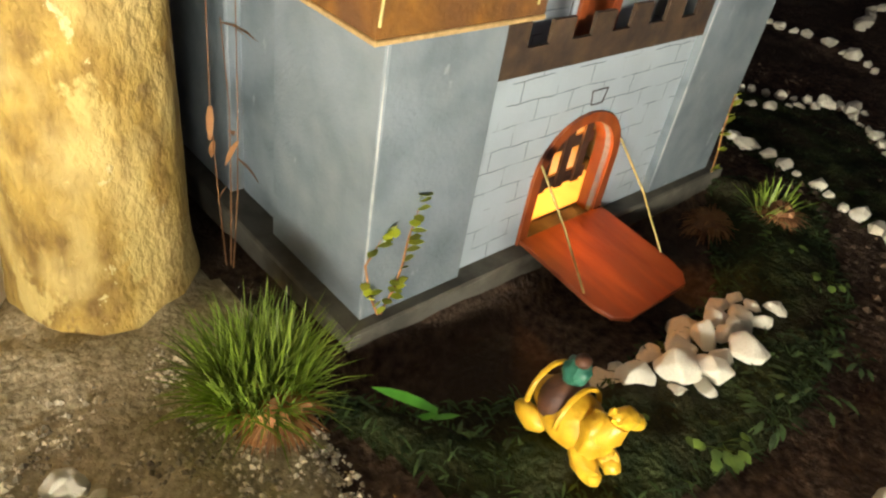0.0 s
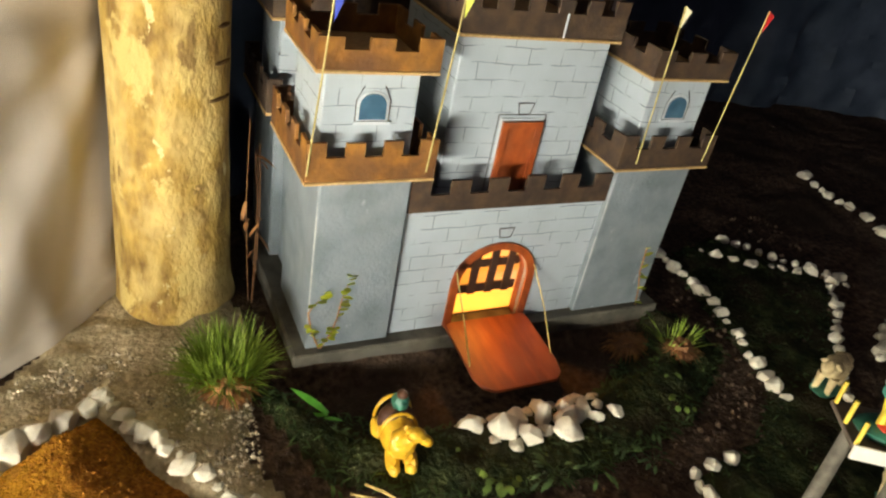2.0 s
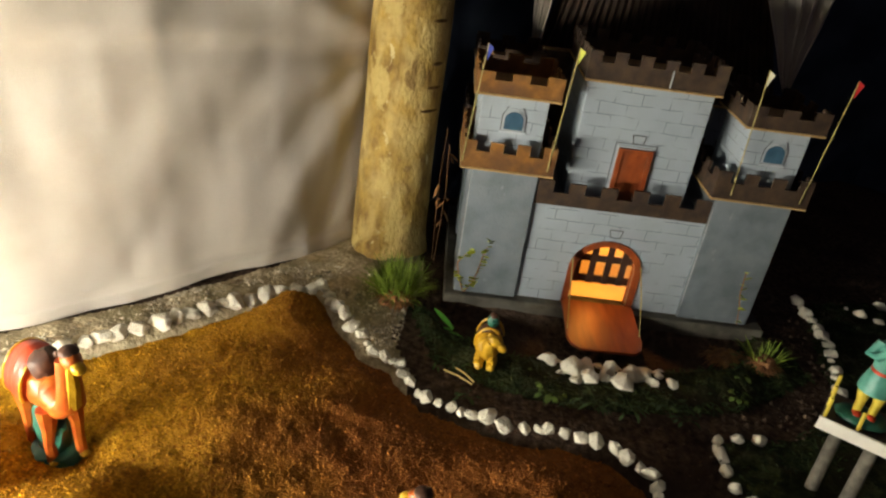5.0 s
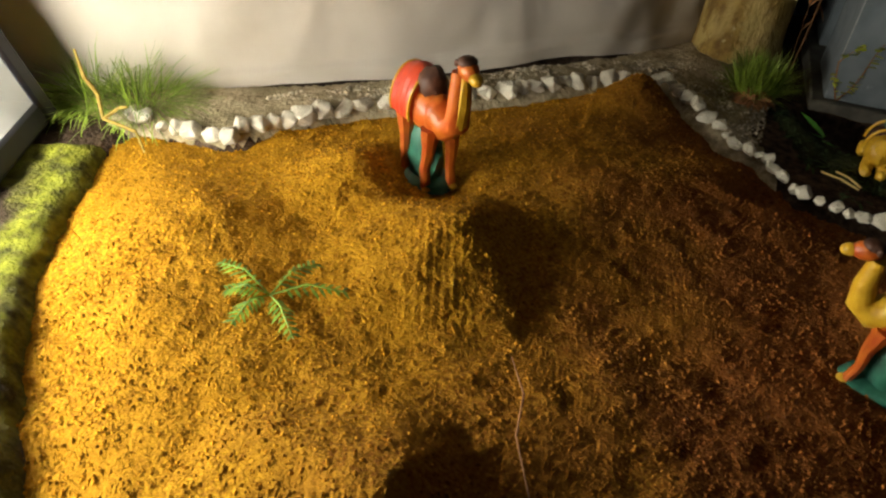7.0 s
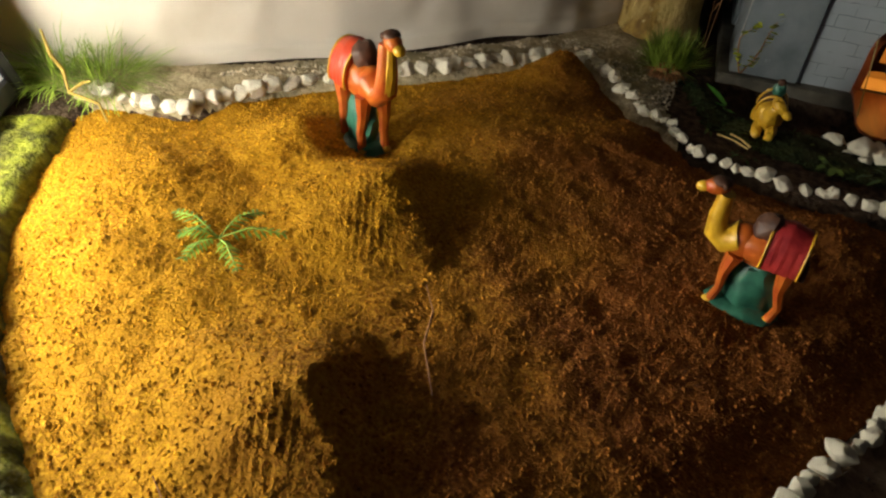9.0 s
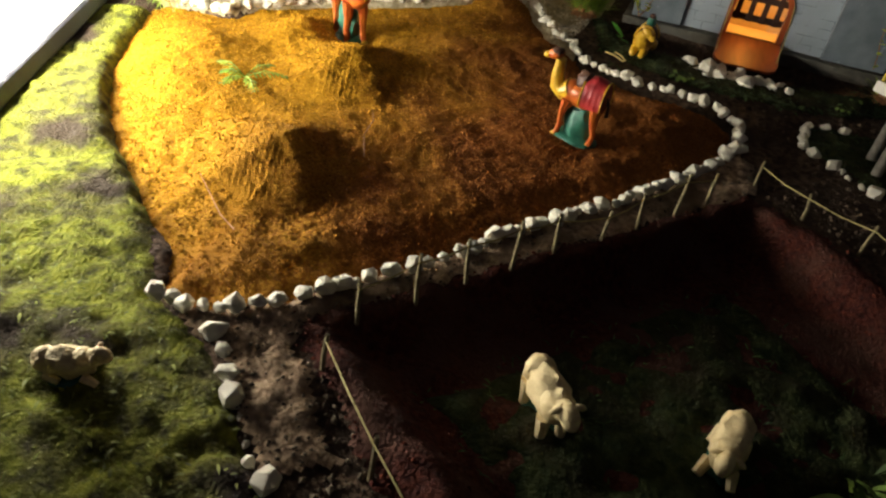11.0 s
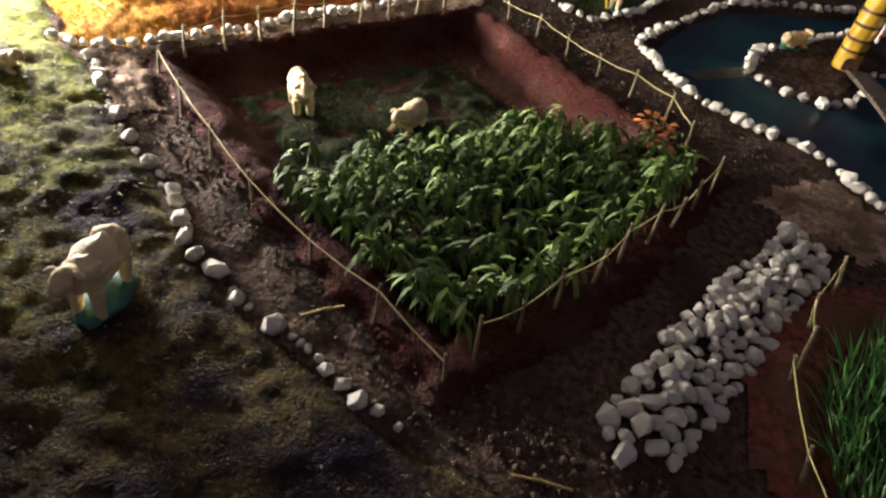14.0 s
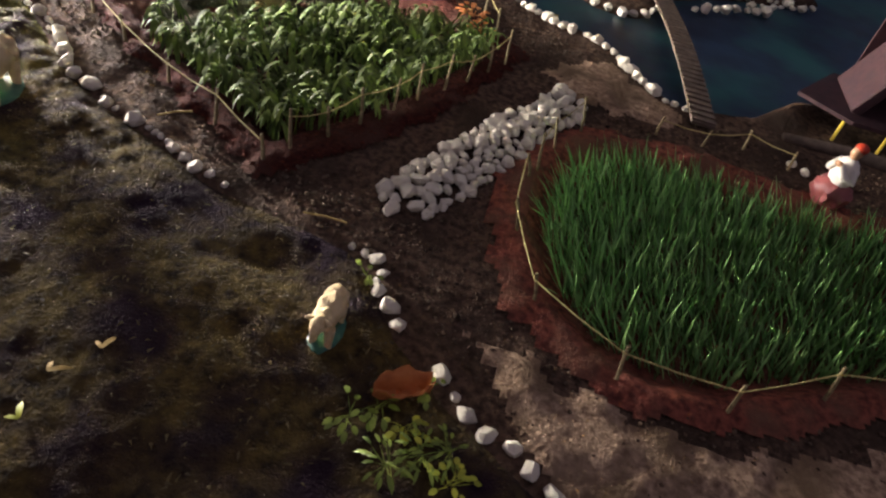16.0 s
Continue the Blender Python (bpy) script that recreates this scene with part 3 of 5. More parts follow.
tagged(sheet("verge", np.arange(1.1, 2.12, .01), np.arange(-1.88, -1.28, .01), lambda X, Y: ground_z(X, Y) + 0.001 + (0.004 + 0.003 * fbm(X, Y, 40, 19, 3)) * smooth01(inside(VERGE, X, Y) / .02), LOAM, outline=VERGE), "bare tan earth verge beside the paddy", "ground", kind="structure")

# ---- backdrops ----
def curtain(name, line, z0, z1, fold, material, label, seed, step=0.012, wave=0.0, gather=False):
    """A hanging sheet along a line on the plan, with folds, and thickness by a second face."""
    pts = [Vector((x, y, 0)) for x, y in line]
    cum = [0]
    for a, b in zip(pts, pts[1:]):
        cum.append(cum[-1] + (b - a).length)
    n, m = int(cum[-1] / step), 110
    bm = bmesh.new()
    grid = []
    for i in range(n + 1):
        s = cum[-1] * i / n
        k = max(j for j in range(len(pts) - 1) if cum[j] <= s + 1e-9)
        f = (s - cum[k]) / (cum[k + 1] - cum[k])
        p = pts[k].lerp(pts[k + 1], f)
        d = (pts[k + 1] - pts[k]).normalized()
        nn = Vector((d.y, -d.x, 0))
        col = []
        for j in range(m + 1):
            h = (j / m) ** 1.6
            q = fold * (noise.noise(Vector((s * 5 + h * 1.2, h * 2.2, seed))) + 0.45 * noise.noise(Vector((s * 15 + h * 4, h * 4, seed + 9))))
            q += fold * 0.5 * noise.noise(Vector((s * 9 - h * 11, h * 3 + s * 2, seed + 4)))
            q += fold * 0.14 * noise.noise(Vector((s * 40 + h * 9, h * 16, seed + 5)))
            q -= fold * 0.7 * abs(noise.noise(Vector((s * 11 - h * 7, h * 8 + s * 2, seed + 7))))
            if gather:
                # folds that fan out from where the sheet is tied to the trunk, an overlap above, a turned hem
                zz, run = z0 + h * (z1 - z0), s / cum[-1]
                g = max(0.0, 1 - (cum[-1] - s) / 0.6) ** .8 * min(1.0, max(0.0, cum[-1] - .07 - s) / .12)
                ang = math.atan2(0.37 - zz, cum[-1] - .05 - s)
                q += 0.010 * g * math.sin(ang * 9 + noise.noise(Vector((s * 3, h * 3, 2))) * 1.2) * min(1.0, zz / .06)
                q += 0.010 * (.5 + .5 * math.tanh((zz - .43 + .055 * run - .006 * math.sin(s * 9)) / .008))
                q += 0.006 * (.5 - .5 * math.tanh((zz - .022 - .012 * run) / .004))
            z = z0 + (z1 - z0) * h + wave * noise.noise(Vector((s * 4, 0, seed))) * (1 - h)
            col.append(bm.verts.new(p + nn * q + Vector((0, 0, z))))
        grid.append(col)
    for a, b in zip(grid, grid[1:]):
        for j in range(m):
            bm.faces.new((a[j], b[j], b[j + 1], a[j + 1]))
    ob = part(name, bm, material, None, label)
    so = ob.modifiers.new("thickness", "SOLIDIFY")
    so.thickness = 0.002
    return tagged(ob, "", "backdrop", kind="structure")


curtain("backdrop_cloth", [(-.86, -.24), (-.71, -.12), (-.59, -.05), (-.40, .08), (-.19, .25), (-.05, .39), (.06, .52), (.12, .62)], 0.003, 1.5, 0.009, CLOTH, "creased beige cotton sheet hung as a backdrop", 3, wave=0.012, gather=True)
curtain("backdrop_tarpaulin", [(.12, .64), (.5, 1.0), (1.2, 1.25), (2.2, 1.2), (3.2, .6), (3.6, -.8)], -0.01, 1.6, 0.05, NAVY, "dark navy tarpaulin hung as a night sky", 6, step=0.03)

# old corrugated board behind the castle, with pale cloth tucked at its sides
bm = bmesh.new()
prev = None
for i in range(241):
    f = i / 240
    x0, x1 = .375 + .51 * f, .50 + .26 * f
    dy = 0.005 * math.sin(f * 2 * math.pi * 30)
    cur = [bm.verts.new((x0, .70 + dy, .31)), bm.verts.new((x1, .78 + dy, .80))]
    if prev:
        bm.faces.new((prev[0], cur[0], cur[1], prev[1]))
    prev = cur
ob = lone("corrugated_board", bm, CORRUG, "old dark brown corrugated board leaning behind the castle", "board")
so = ob.modifiers.new("thickness", "SOLIDIFY")
so.thickness = 0.004
for pts, k in (([(.46, .79, 0), (.50, .795, .81)], .008), ([(.80, .79, 0), (.76, .795, .81)], .008), ([(.40, .708, .312), (.47, .79, .30)], .006), ([(.86, .708, .312), (.80, .79, .30)], .006)):
    bm = bmesh.new()
    sweep(bm, pts, k)
    part("prop", bm, STICK, ob)


def rag(tip, left, right, top, seed):
    """A cloth end hanging to a point from a rail behind the board."""
    bm = bmesh.new()
    grid = []
    for i in range(25):
        row = []
        for j in range(31):
            h = j / 30
            w = min(1.0, .10 + 1.5 * h)
            x = tip[0] + (left + (right - left) * i / 24 - tip[0]) * w
            y = tip[1] + .05 * h + .012 * math.sin(i * 1.1 + h * 2 + seed) * (.3 + h) + .01 * noise.noise(Vector((i * .3, h * 4, seed)))
            row.append(bm.verts.new((x, y, tip[2] + (top - tip[2]) * h + .02 * noise.noise(Vector((i * .4, 0, seed))) * (1 - h))))
        grid.append(row)
    for a, b in zip(grid, grid[1:]):
        for j in range(30):
            bm.faces.new((a[j], b[j], b[j + 1], a[j + 1]))
    ob = part("backdrop_rag", bm, CLOTH, None, "pale cloth end hanging beside the corrugated board")
    ob.modifiers.new("thickness", "SOLIDIFY").thickness = .002
    return tagged(ob, "", "backdrop", kind="structure")


rag((.375, .675, .345), .345, .415, .9, 2)
rag((.885, .675, .365), .77, .95, .75, 5)

# ---- the trunk ----
trunk = thing("tree_trunk", (.137, .503, 0), label="thick bare yellow brown tree trunk with scars, standing in the earth", category="tree trunk")
bm = bmesh.new()
rings = []
for j in range(61):
    z = -0.02 + 1.5 * j / 60
    ring = []
    for k in range(40):
        a = 2 * math.pi * k / 40
        r = 0.068 - 0.004 * z + 0.011 * math.exp(-max(z, 0) / 0.03) * (0.6 + 0.5 * math.sin(3 * a + 1))
        r += 0.003 * noise.noise(Vector((math.cos(a) * 2, math.sin(a) * 2, z * 6))) + 0.0012 * noise.noise(Vector((math.cos(a) * 7, math.sin(a) * 7, z * 14)))
        r -= 0.005 * math.exp(-((a - 4.4 + z * .5) / 0.1) ** 2) * (z > .25)
        ring.append(bm.verts.new((r * math.cos(a) + 0.012 * z, r * math.sin(a), z)))
    rings.append(ring)
for a, b in zip(rings, rings[1:]):
    for k in range(40):
        bm.faces.new((a[k], a[(k + 1) % 40], b[(k + 1) % 40], b[k]))
part("stem", bm, BARK, trunk)
for i, (a, z, w, h) in enumerate([(-95, .055, .006, .006), (-40, .33, .016, .003), (-44, .29, .018, .003), (-38, .37, .012, .003), (-42, .44, .016, .003)]):
    bm = bmesh.new()
    ca, sa = math.cos(radians(a)), math.sin(radians(a))
    ell(bm, (0.0655 * ca + .012 * z, 0.0655 * sa, z), (0.003, w, h), (0, 0, a), sub=2, lump=.4, seed=i)
    part("scar", bm, BARKDARK, trunk)


# ---- the castle ----
castle = thing("castle", label="grey and white painted cardboard castle with brown battlements and lowered drawbridge", category="castle")
castle.matrix_basis = Matrix.Translation((.525, .328, .018)) @ Matrix.Rotation(radians(-0.6), 4, "Z") @ Matrix.Rotation(radians(2.2), 4, "X") @ Matrix.Translation((-.525, -.322, -.018))


def merlon_strip(name, p0, p1, z0, z1, tooth, count, material, parent, thick=.004, label=""):
    """One toothed card strip from p0 to p1 on the plan, its thickness to the left of that way."""
    n = count * 2 - 1
    d = Vector((p1[0] - p0[0], p1[1] - p0[1], 0))
    side = Vector((-d.y, d.x, 0)).normalized() * thick
    prof = [(0, z0)]
    for i in range(n):
        h = z1 + (tooth + .0012 * math.sin(i * 7.1 + p0[0] * 90) if i % 2 == 0 else 0)
        prof += [(i / n, h), ((i + 1) / n, h)]
    prof.append((1, z0))
    bm = bmesh.new()
    base = Vector((p0[0], p0[1], 0))
    a = [bm.verts.new(base + d * f + Vector((0, 0, z))) for f, z in prof]
    b = [bm.verts.new(base + d * f + side + Vector((0, 0, z))) for f, z in prof]
    bm.faces.new(a)
    bm.faces.new(b[::-1])
    for i in range(len(prof)):
        j = (i + 1) % len(prof)
        bm.faces.new((a[j], a[i], b[i], b[j]))
    bmesh.ops.recalc_face_normals(bm, faces=bm.faces[:])
    bmesh.ops.triangulate(bm, faces=[f for f in bm.faces if len(f.verts) > 4])
    return part(name, bm, material, parent, label, smooth=False)


def gallery(name, x0, y0, x1, y1, z0, z1, tooth, count, material, parent):
    """A brown battlement round a tower top: four toothed strips on a raw card floor."""
    e = .0041
    for p0, p1 in (((x0, y0), (x1, y0)), ((x1, y0 + e), (x1, y1 - e)), ((x1, y1), (x0, y1)), ((x0, y1 - e), (x0, y0 + e))):
        merlon_strip(name, p0, p1, z0, z1, tooth, count, material, parent)
    bm = bmesh.new()
    box(bm, x0 - .001, y0 - .001, z0 - .004, x1 + .001, y1 + .001, z0 - .0005, bevel=.0008)
    part("card_floor", bm, CARDEDGE, parent, "raw corrugated card edge", smooth=False)


def arch_face(bm, x0, x1, z0, zs, y, thick, n=10):
    """A slab with a round top, facing -y."""
    cx, r = (x0 + x1) / 2, (x1 - x0) / 2
    prof = [(x0, z0), (x1, z0)] + [(cx + r * math.cos(math.pi * i / n), zs + r * 0.9 * math.sin(math.pi * i / n)) for i in range(n + 1)]
    a = [bm.verts.new((x, y, z)) for x, z in prof]
    b = [bm.verts.new((x, y + thick, z)) for x, z in prof]
    bm.faces.new(a)
    bm.faces.new(b[::-1])
    for i in range(len(prof)):
        j = (i + 1) % len(prof)
        bm.faces.new((a[j], a[i], b[i], b[j]))
    bmesh.ops.recalc_face_normals(bm, faces=bm.faces[:])


def tower(x0, x1, y0, y1, gmat, front, over, ux0, ux1, rise=0.0):
    """Grey tower with its gallery and a white turret; over is how far the gallery juts out."""
    zg = .254 + rise
    bm = bmesh.new()
    box(bm, x0, y0, .018, x1, y1, zg - .004, bevel=.0025)
    t = part("tower", bm, GREYPAINT, castle, "blue grey painted tower")
    if front:
        bm = bmesh.new()
        sweep(bm, [(x0 + .0006, y0 + .0006, .02), (x0 + .0006, y0 + .0006, .13), (x0 + .0006, y0 + .0006, zg - .006)], [.0003, .0011, .0002], 6)
        part("worn_edge", bm, GREYEDGE, t, "worn pale edge")
    gallery("battlement", x0 - over, y0 - .011, x1 + over, y1 + .012, zg, zg + .027, .017, 4, gmat, t)
    uy0, uy1 = y0 + .010, y1 - .014
    bm = bmesh.new()
    box(bm, ux0, uy0, zg, ux1, uy1, .366 + rise, bevel=.001)
    part("turret", bm, WHITEBRICK, t, "white turret with drawn bricks", smooth=False)
    gallery("turret_battlement", ux0 - .012, uy0 - .010, ux1 + .016, uy1 + .010, .370 + rise, .390 + rise, .013, 3, gmat, t)
    if front:
        cx = (ux0 + ux1) / 2 + .002
        bm = bmesh.new()
        arch_face(bm, cx - .0175, cx + .0175, .312, .330, uy0 - .0012, .002)
        part("window_surround", bm, WHITEEDGE, t)
        bm = bmesh.new()
        box(bm, cx - .020, uy0 - .0035, .3095, cx + .020, uy0 - .0005, .3130)
        part("window_sill", bm, WHITEEDGE, t)
        bm = bmesh.new()
        arch_face(bm, cx - .0145, cx + .0145, .315, .330, uy0 - .0026, .002)
        part("window", bm, BLUEPAINT, t, "blue painted arched window")
        for dx in (-.0185, .0185):
            bm = bmesh.new()
            sweep(bm, [(cx + dx, uy0 - .0012, .309), (cx + dx, uy0 - .0012, .336), (cx + dx * .6, uy0 - .0012, .351)], .0006, 4)
            part("drawn_outline", bm, DARKBAR, t)
    return t


tower(.266, .373, .321, .455, BROWNCARD, True, .019, .266, .368)
tower(.658, .782, .321, .455, DARKCARD, True, .014, .678, .772)
tower(.266, .373, .53, .65, DARKCARD, False, .014, .270, .362, -.012)
tower(.658, .776, .53, .65, DARKCARD, False, .014, .680, .766, -.03)

# plinth and the walls between the towers
bm = bmesh.new()
box(bm, .250, .312, -.05, .812, .665, .017, bevel=.002)
part("plinth", bm, PLINTH, castle, "grey tan board plinth sunk in the earth", smooth=False)
GX0, GX1, GZS = .465, .567, .088
bm = bmesh.new()
# front wall with its arched opening: two sides and a head
n = 12
cx, r = (GX0 + GX1) / 2, (GX1 - GX0) / 2
top = .206
arch = [(cx - r * math.cos(math.pi * i / n), GZS + r * .92 * math.sin(math.pi * i / n)) for i in range(n + 1)]
ring = [(.373, .018), (GX0, .018)] + arch + [(GX1, .018), (.658, .018), (.658, top), (.373, top)]
a = [bm.verts.new((x, .331, z)) for x, z in ring]
b = [bm.verts.new((x, .337, z)) for x, z in ring]
for vs in (a, b):
    bmesh.ops.triangle_fill(bm, use_beauty=True, use_dissolve=False, edges=[bm.edges.new((vs[i], vs[(i + 1) % len(vs)])) for i in range(len(vs))])
for i in range(len(ring)):
    j = (i + 1) % len(ring)
    bm.faces.new((a[i], a[j], b[j], b[i]))
bmesh.ops.recalc_face_normals(bm, faces=bm.faces[:])
part("front_wall", bm, WHITEBRICK, castle, "white front wall with drawn bricks", smooth=False)
for nm, args in (("side_wall", (.280, .455, .018, .286, .53, .25)), ("side_wall", (.768, .455, .018, .774, .53, .2)), ("back_wall", (.373, .60, .018, .658, .606, .2)), ("walkway", (.3735, .3375, .196, .6575, .5995, .2))):
    bm = bmesh.new()
    box(bm, *args)
    part(nm, bm, GREYPAINT, castle, smooth=False)
merlon_strip("wall_battlement", (.3745, .325), (.6570, .325), .200, .222, .019, 6, DARKCARD, castle, label="dark brown wall battlement")
# keep
bm = bmesh.new()
box(bm, .425, .362, .2005, .622, .52, .398, bevel=.001)
keep = part("keep", bm, WHITEBRICK, castle, "white keep with drawn bricks", smooth=False)
gallery("keep_battlement", .417, .354, .630, .528, .402, .429, .016, 6, DARKCARD, keep)
bm = bmesh.new()
box(bm, .4935, .3595, .2005, .5525, .3618, .302)
part("door_surround", bm, WHITEEDGE, keep, smooth=False)
bm = bmesh.new()
box(bm, .495, .357, .2005, .551, .3592, .299, bevel=.0006)
box(bm, .495, .3545, .2005, .503, .357, .299)
box(bm, .543, .3545, .2005, .551, .357, .299)
box(bm, .503, .3545, .291, .543, .357, .299)
part("keep_door", bm, WOODRED, keep, "red brown panelled door", smooth=False)
# pen line round the door, seam of the keep's two battlement cards, seam of the front wall
bm = bmesh.new()
for p, q2 in zip([(.490, .3615, .206), (.490, .3615, .306), (.556, .3615, .306), (.556, .3615, .206)], [(.490, .3615, .306), (.556, .3615, .306), (.556, .3615, .206)]):
    sweep(bm, [p, q2], .0006, 4)
part("drawn_outline", bm, DARKBAR, keep, "pen drawn door outline")
bm = bmesh.new()
box(bm, .5455, .3525, .402, .5472, .3542, .4295)
part("card_seam", bm, WHITEEDGE, keep, "pale seam of two cards", smooth=False)
# rear wall between tower and keep, with a raw card top
bm = bmesh.new()
box(bm, .374, .560, .2, .470, .566, .392)
rear = part("rear_wall", bm, DARKCARD, castle, "dark brown rear wall card", smooth=False)
bm = bmesh.new()
box(bm, .374, .559, .3922, .470, .567, .396)
part("card_edge", bm, CARDEDGE, rear, "raw corrugated card edge", smooth=False)

# keystones sketched over door, gate and windows
for kx, ky, kz, kw, par in ((.524, .3605, .307, .011, keep), (.519, .3300, .152, .011, castle)):
    bm = bmesh.new()
    loop = [(kx - kw * .7, ky, kz), (kx + kw * .7, ky, kz), (kx + kw, ky, kz + .014), (kx - kw, ky, kz + .014), (kx - kw * .7, ky, kz)]
    for p, q2 in zip(loop, loop[1:]):
        sweep(bm, [p, q2], .0006, 4)
    part("drawn_keystone", bm, DARKBAR, par, "pen drawn keystone")

# gate: frame, bars, lit room, drawbridge with its cords
bm = bmesh.new()
w = .011
for i in range(n):
    for (p0, p1) in ((arch[i], arch[i + 1]),):
        o0 = (cx + (p0[0] - cx) * (1 + w / r), GZS + (p0[1] - GZS) * (1 + w / r))
        o1 = (cx + (p1[0] - cx) * (1 + w / r), GZS + (p1[1] - GZS) * (1 + w / r))
        q = [bm.verts.new((x, y, z)) for y in (.3275, .349) for x, z in (p0, o0, o1, p1)]
        for f in ((0, 1, 2, 3), (7, 6, 5, 4), (0, 3, 7, 4), (1, 5, 6, 2), (0, 4, 5, 1), (3, 2, 6, 7)):
            bm.faces.new([q[k] for k in f])
box(bm, GX0 - w, .3275, .018, GX0, .349, GZS)
box(bm, GX1, .3275, .018, GX1 + w, .349, GZS)
bmesh.ops.remove_doubles(bm, verts=bm.verts[:], dist=1e-5)
bmesh.ops.recalc_face_normals(bm, faces=bm.faces[:])
gate = part("gate_frame", bm, WOODRED, castle, "red brown arched gate frame")
for x in (.474, .500, .527, .553):
    bm = bmesh.new()
    box(bm, x - .0055, .3505, .050, x + .0055, .3535, .136 if .49 < x < .54 else .122)
    part("bar", bm, DARKBAR, gate, smooth=False)
for z0, z1 in ((.050, .064), (.091, .104)):
    bm = bmesh.new()
    box(bm, GX0 - .002, .3537, z0, GX1 + .002, .3565, z1)
    part("bar", bm, DARKBAR, gate, smooth=False)
bm = bmesh.new()
box(bm, .42, .40, .018, .63, .404, .19)
box(bm, .42, .350, .0185, .63, .40, .020)
part("inner_room", bm, PLASTER, castle, "warmly lit cream inner wall", smooth=False)
bm = bmesh.new()
prof = [(-.062, 0), (.062, 0), (.064, -.09), (.060, -.110), (.048, -.121), (-.042, -.122), (-.056, -.112), (-.062, -.095)]
bm2 = [[bm.verts.new((cx + x, .3265 + y, .021 + h + y * .11)) for x, y in prof] for h in (0, .005)]
bm.faces.new(bm2[0])
bm.faces.new(bm2[1][::-1])
for i in range(8):
    j = (i + 1) % 8
    bm.faces.new((bm2[0][i], bm2[0][j], bm2[1][j], bm2[1][i]))
bmesh.ops.recalc_face_normals(bm, faces=bm.faces[:])
bmesh.ops.bevel(bm, geom=bm.edges[:], offset=.0008, segments=1, affect="EDGES")
br = part("drawbridge", bm, WOODRED, castle, "lowered red brown wooden drawbridge")
for s in (-1, 1):
    bm = bmesh.new()
    sweep(bm, [(cx + s * .058, .327, .106), (cx + s * .060, .285, .066), (cx + s * .060, .246, .019)], .0011, 6)
    part("cord", bm, TWINE, br, "thin yellow cord")
bulb = bpy.data.lights.new("castle_bulb", "POINT")
bulb.energy, bulb.color, bulb.shadow_soft_size = 1.3, (1.0, 0.38, 0.055), 0.012
lamp = new("castle_bulb", bulb)
lamp.parent = castle
lamp.location = (.519, .376, .15)

# flags
for x0, x1, z0, z1, colr, nm in ((.248, .262, .262, .445, (.02, .04, .3), "blue"), (.381, .392, .262, .455, (.6, .62, .1), "yellow"), (.672, .666, .262, .458, (.7, .66, .5), "cream"), (.782, .796, .262, .460, (.6, .02, .02), "red")):
    bm = bmesh.new()
    sweep(bm, [(x0, .3085, z0), (x1, .3075, z1)], .001, 6)
    fp = part("flagstick", bm, TWINE, castle)
    bm = bmesh.new()
    vs = [bm.verts.new(p) for p in ((x1, .3065, z1), (x1 + .008, .3045, z1 - .005), (x1 + .001, .3065, z1 - .025), (x1, .3075, z1), (x1 + .008, .3055, z1 - .005), (x1 + .001, .3075, z1 - .025))]
    bm.faces.new(vs[:3])
    bm.faces.new(vs[:2:-1])
    for i in range(3):
        bm.faces.new((vs[i], vs[(i + 1) % 3], vs[3 + (i + 1) % 3], vs[3 + i]))
    part("flag", bm, mat("flag_" + nm, colr, [c * .8 for c in colr], 80, .7, .1), fp, nm + " pennant", smooth=False)


# climbing vines on the two front towers
def vine(stem_pts, y, seed, label):
    rnd = random.Random(seed)
    v = thing("vine", (stem_pts[0][0], y, .02), label=label, category="vine")
    base = Vector((stem_pts[0][0], y, .02))
    bm = bmesh.new()
    pts = [Vector((x, y - .001, z)) - base for x, z in stem_pts]
    sweep(bm, pts, .001, 5)
    part("stem", bm, DRYSTEM, v)
    bm = bmesh.new()
    for a, b in zip(pts, pts[1:]):
        for i in range(4):
            p = a.lerp(b, rnd.random())
            blade(bm, p, (rnd.uniform(-1, 1), -.5, rnd.uniform(-.3, 1)), rnd.uniform(.007, .013), rnd.uniform(.006, .010), .2, 3)
    part("foliage", bm, VINELEAF, v)


vine([(.282, .02), (.272, .045), (.266, .075), (.280, .096), (.296, .104), (.318, .122)], .3285, 1, "thin climbing vine with yellow green leaves on the castle tower")
vine([(.284, .02), (.296, .042), (.302, .062), (.306, .09), (.312, .112)], .3275, 2, "thin climbing vine with yellow green leaves on the castle tower")
vine([(.755, .03), (.750, .06), (.742, .09), (.740, .13)], .306, 3, "thin climbing vine with yellow green leaves on the castle tower")


# ---- the floodlight ----
flood = thing("floodlight", (-.660, -.180, .004), -67, "lit rectangular floodlight in a dark grey housing on the moss", "lamp")
FW, FH = .83, .31
flood.matrix_basis = pose(-.660, -.180, .004, 0, 0, -67) @ pose(0, 0, 0, 20, 0, 0)
bm = bmesh.new()
# housing: a tray open to the front (+y in its own axes), with a rounded rim
for x0, z0, x1, z1 in ((0, .004, .028, FH), (FW - .028, .004, FW, FH), (.028, .004, FW - .028, .032), (.028, FH - .028, FW - .028, FH)):
    # near end wall deepened: an added, unseen blind keeping the beam off the lawn
    box(bm, x0, -.05, z0, x1, .075 if x0 > .5 else .008, z1, bevel=.004)
box(bm, .01, -.075, .012, FW - .01, -.05, FH - .01, bevel=.006)
part("housing", bm, BLACKFRAME, flood)
for i in range(20):
    bm = bmesh.new()
    box(bm, .06 + i * .035, -.105, .04, .066 + i * .035, -.0745, FH - .04)
    part("cooling_fin", bm, BLACKFRAME, flood, smooth=False)
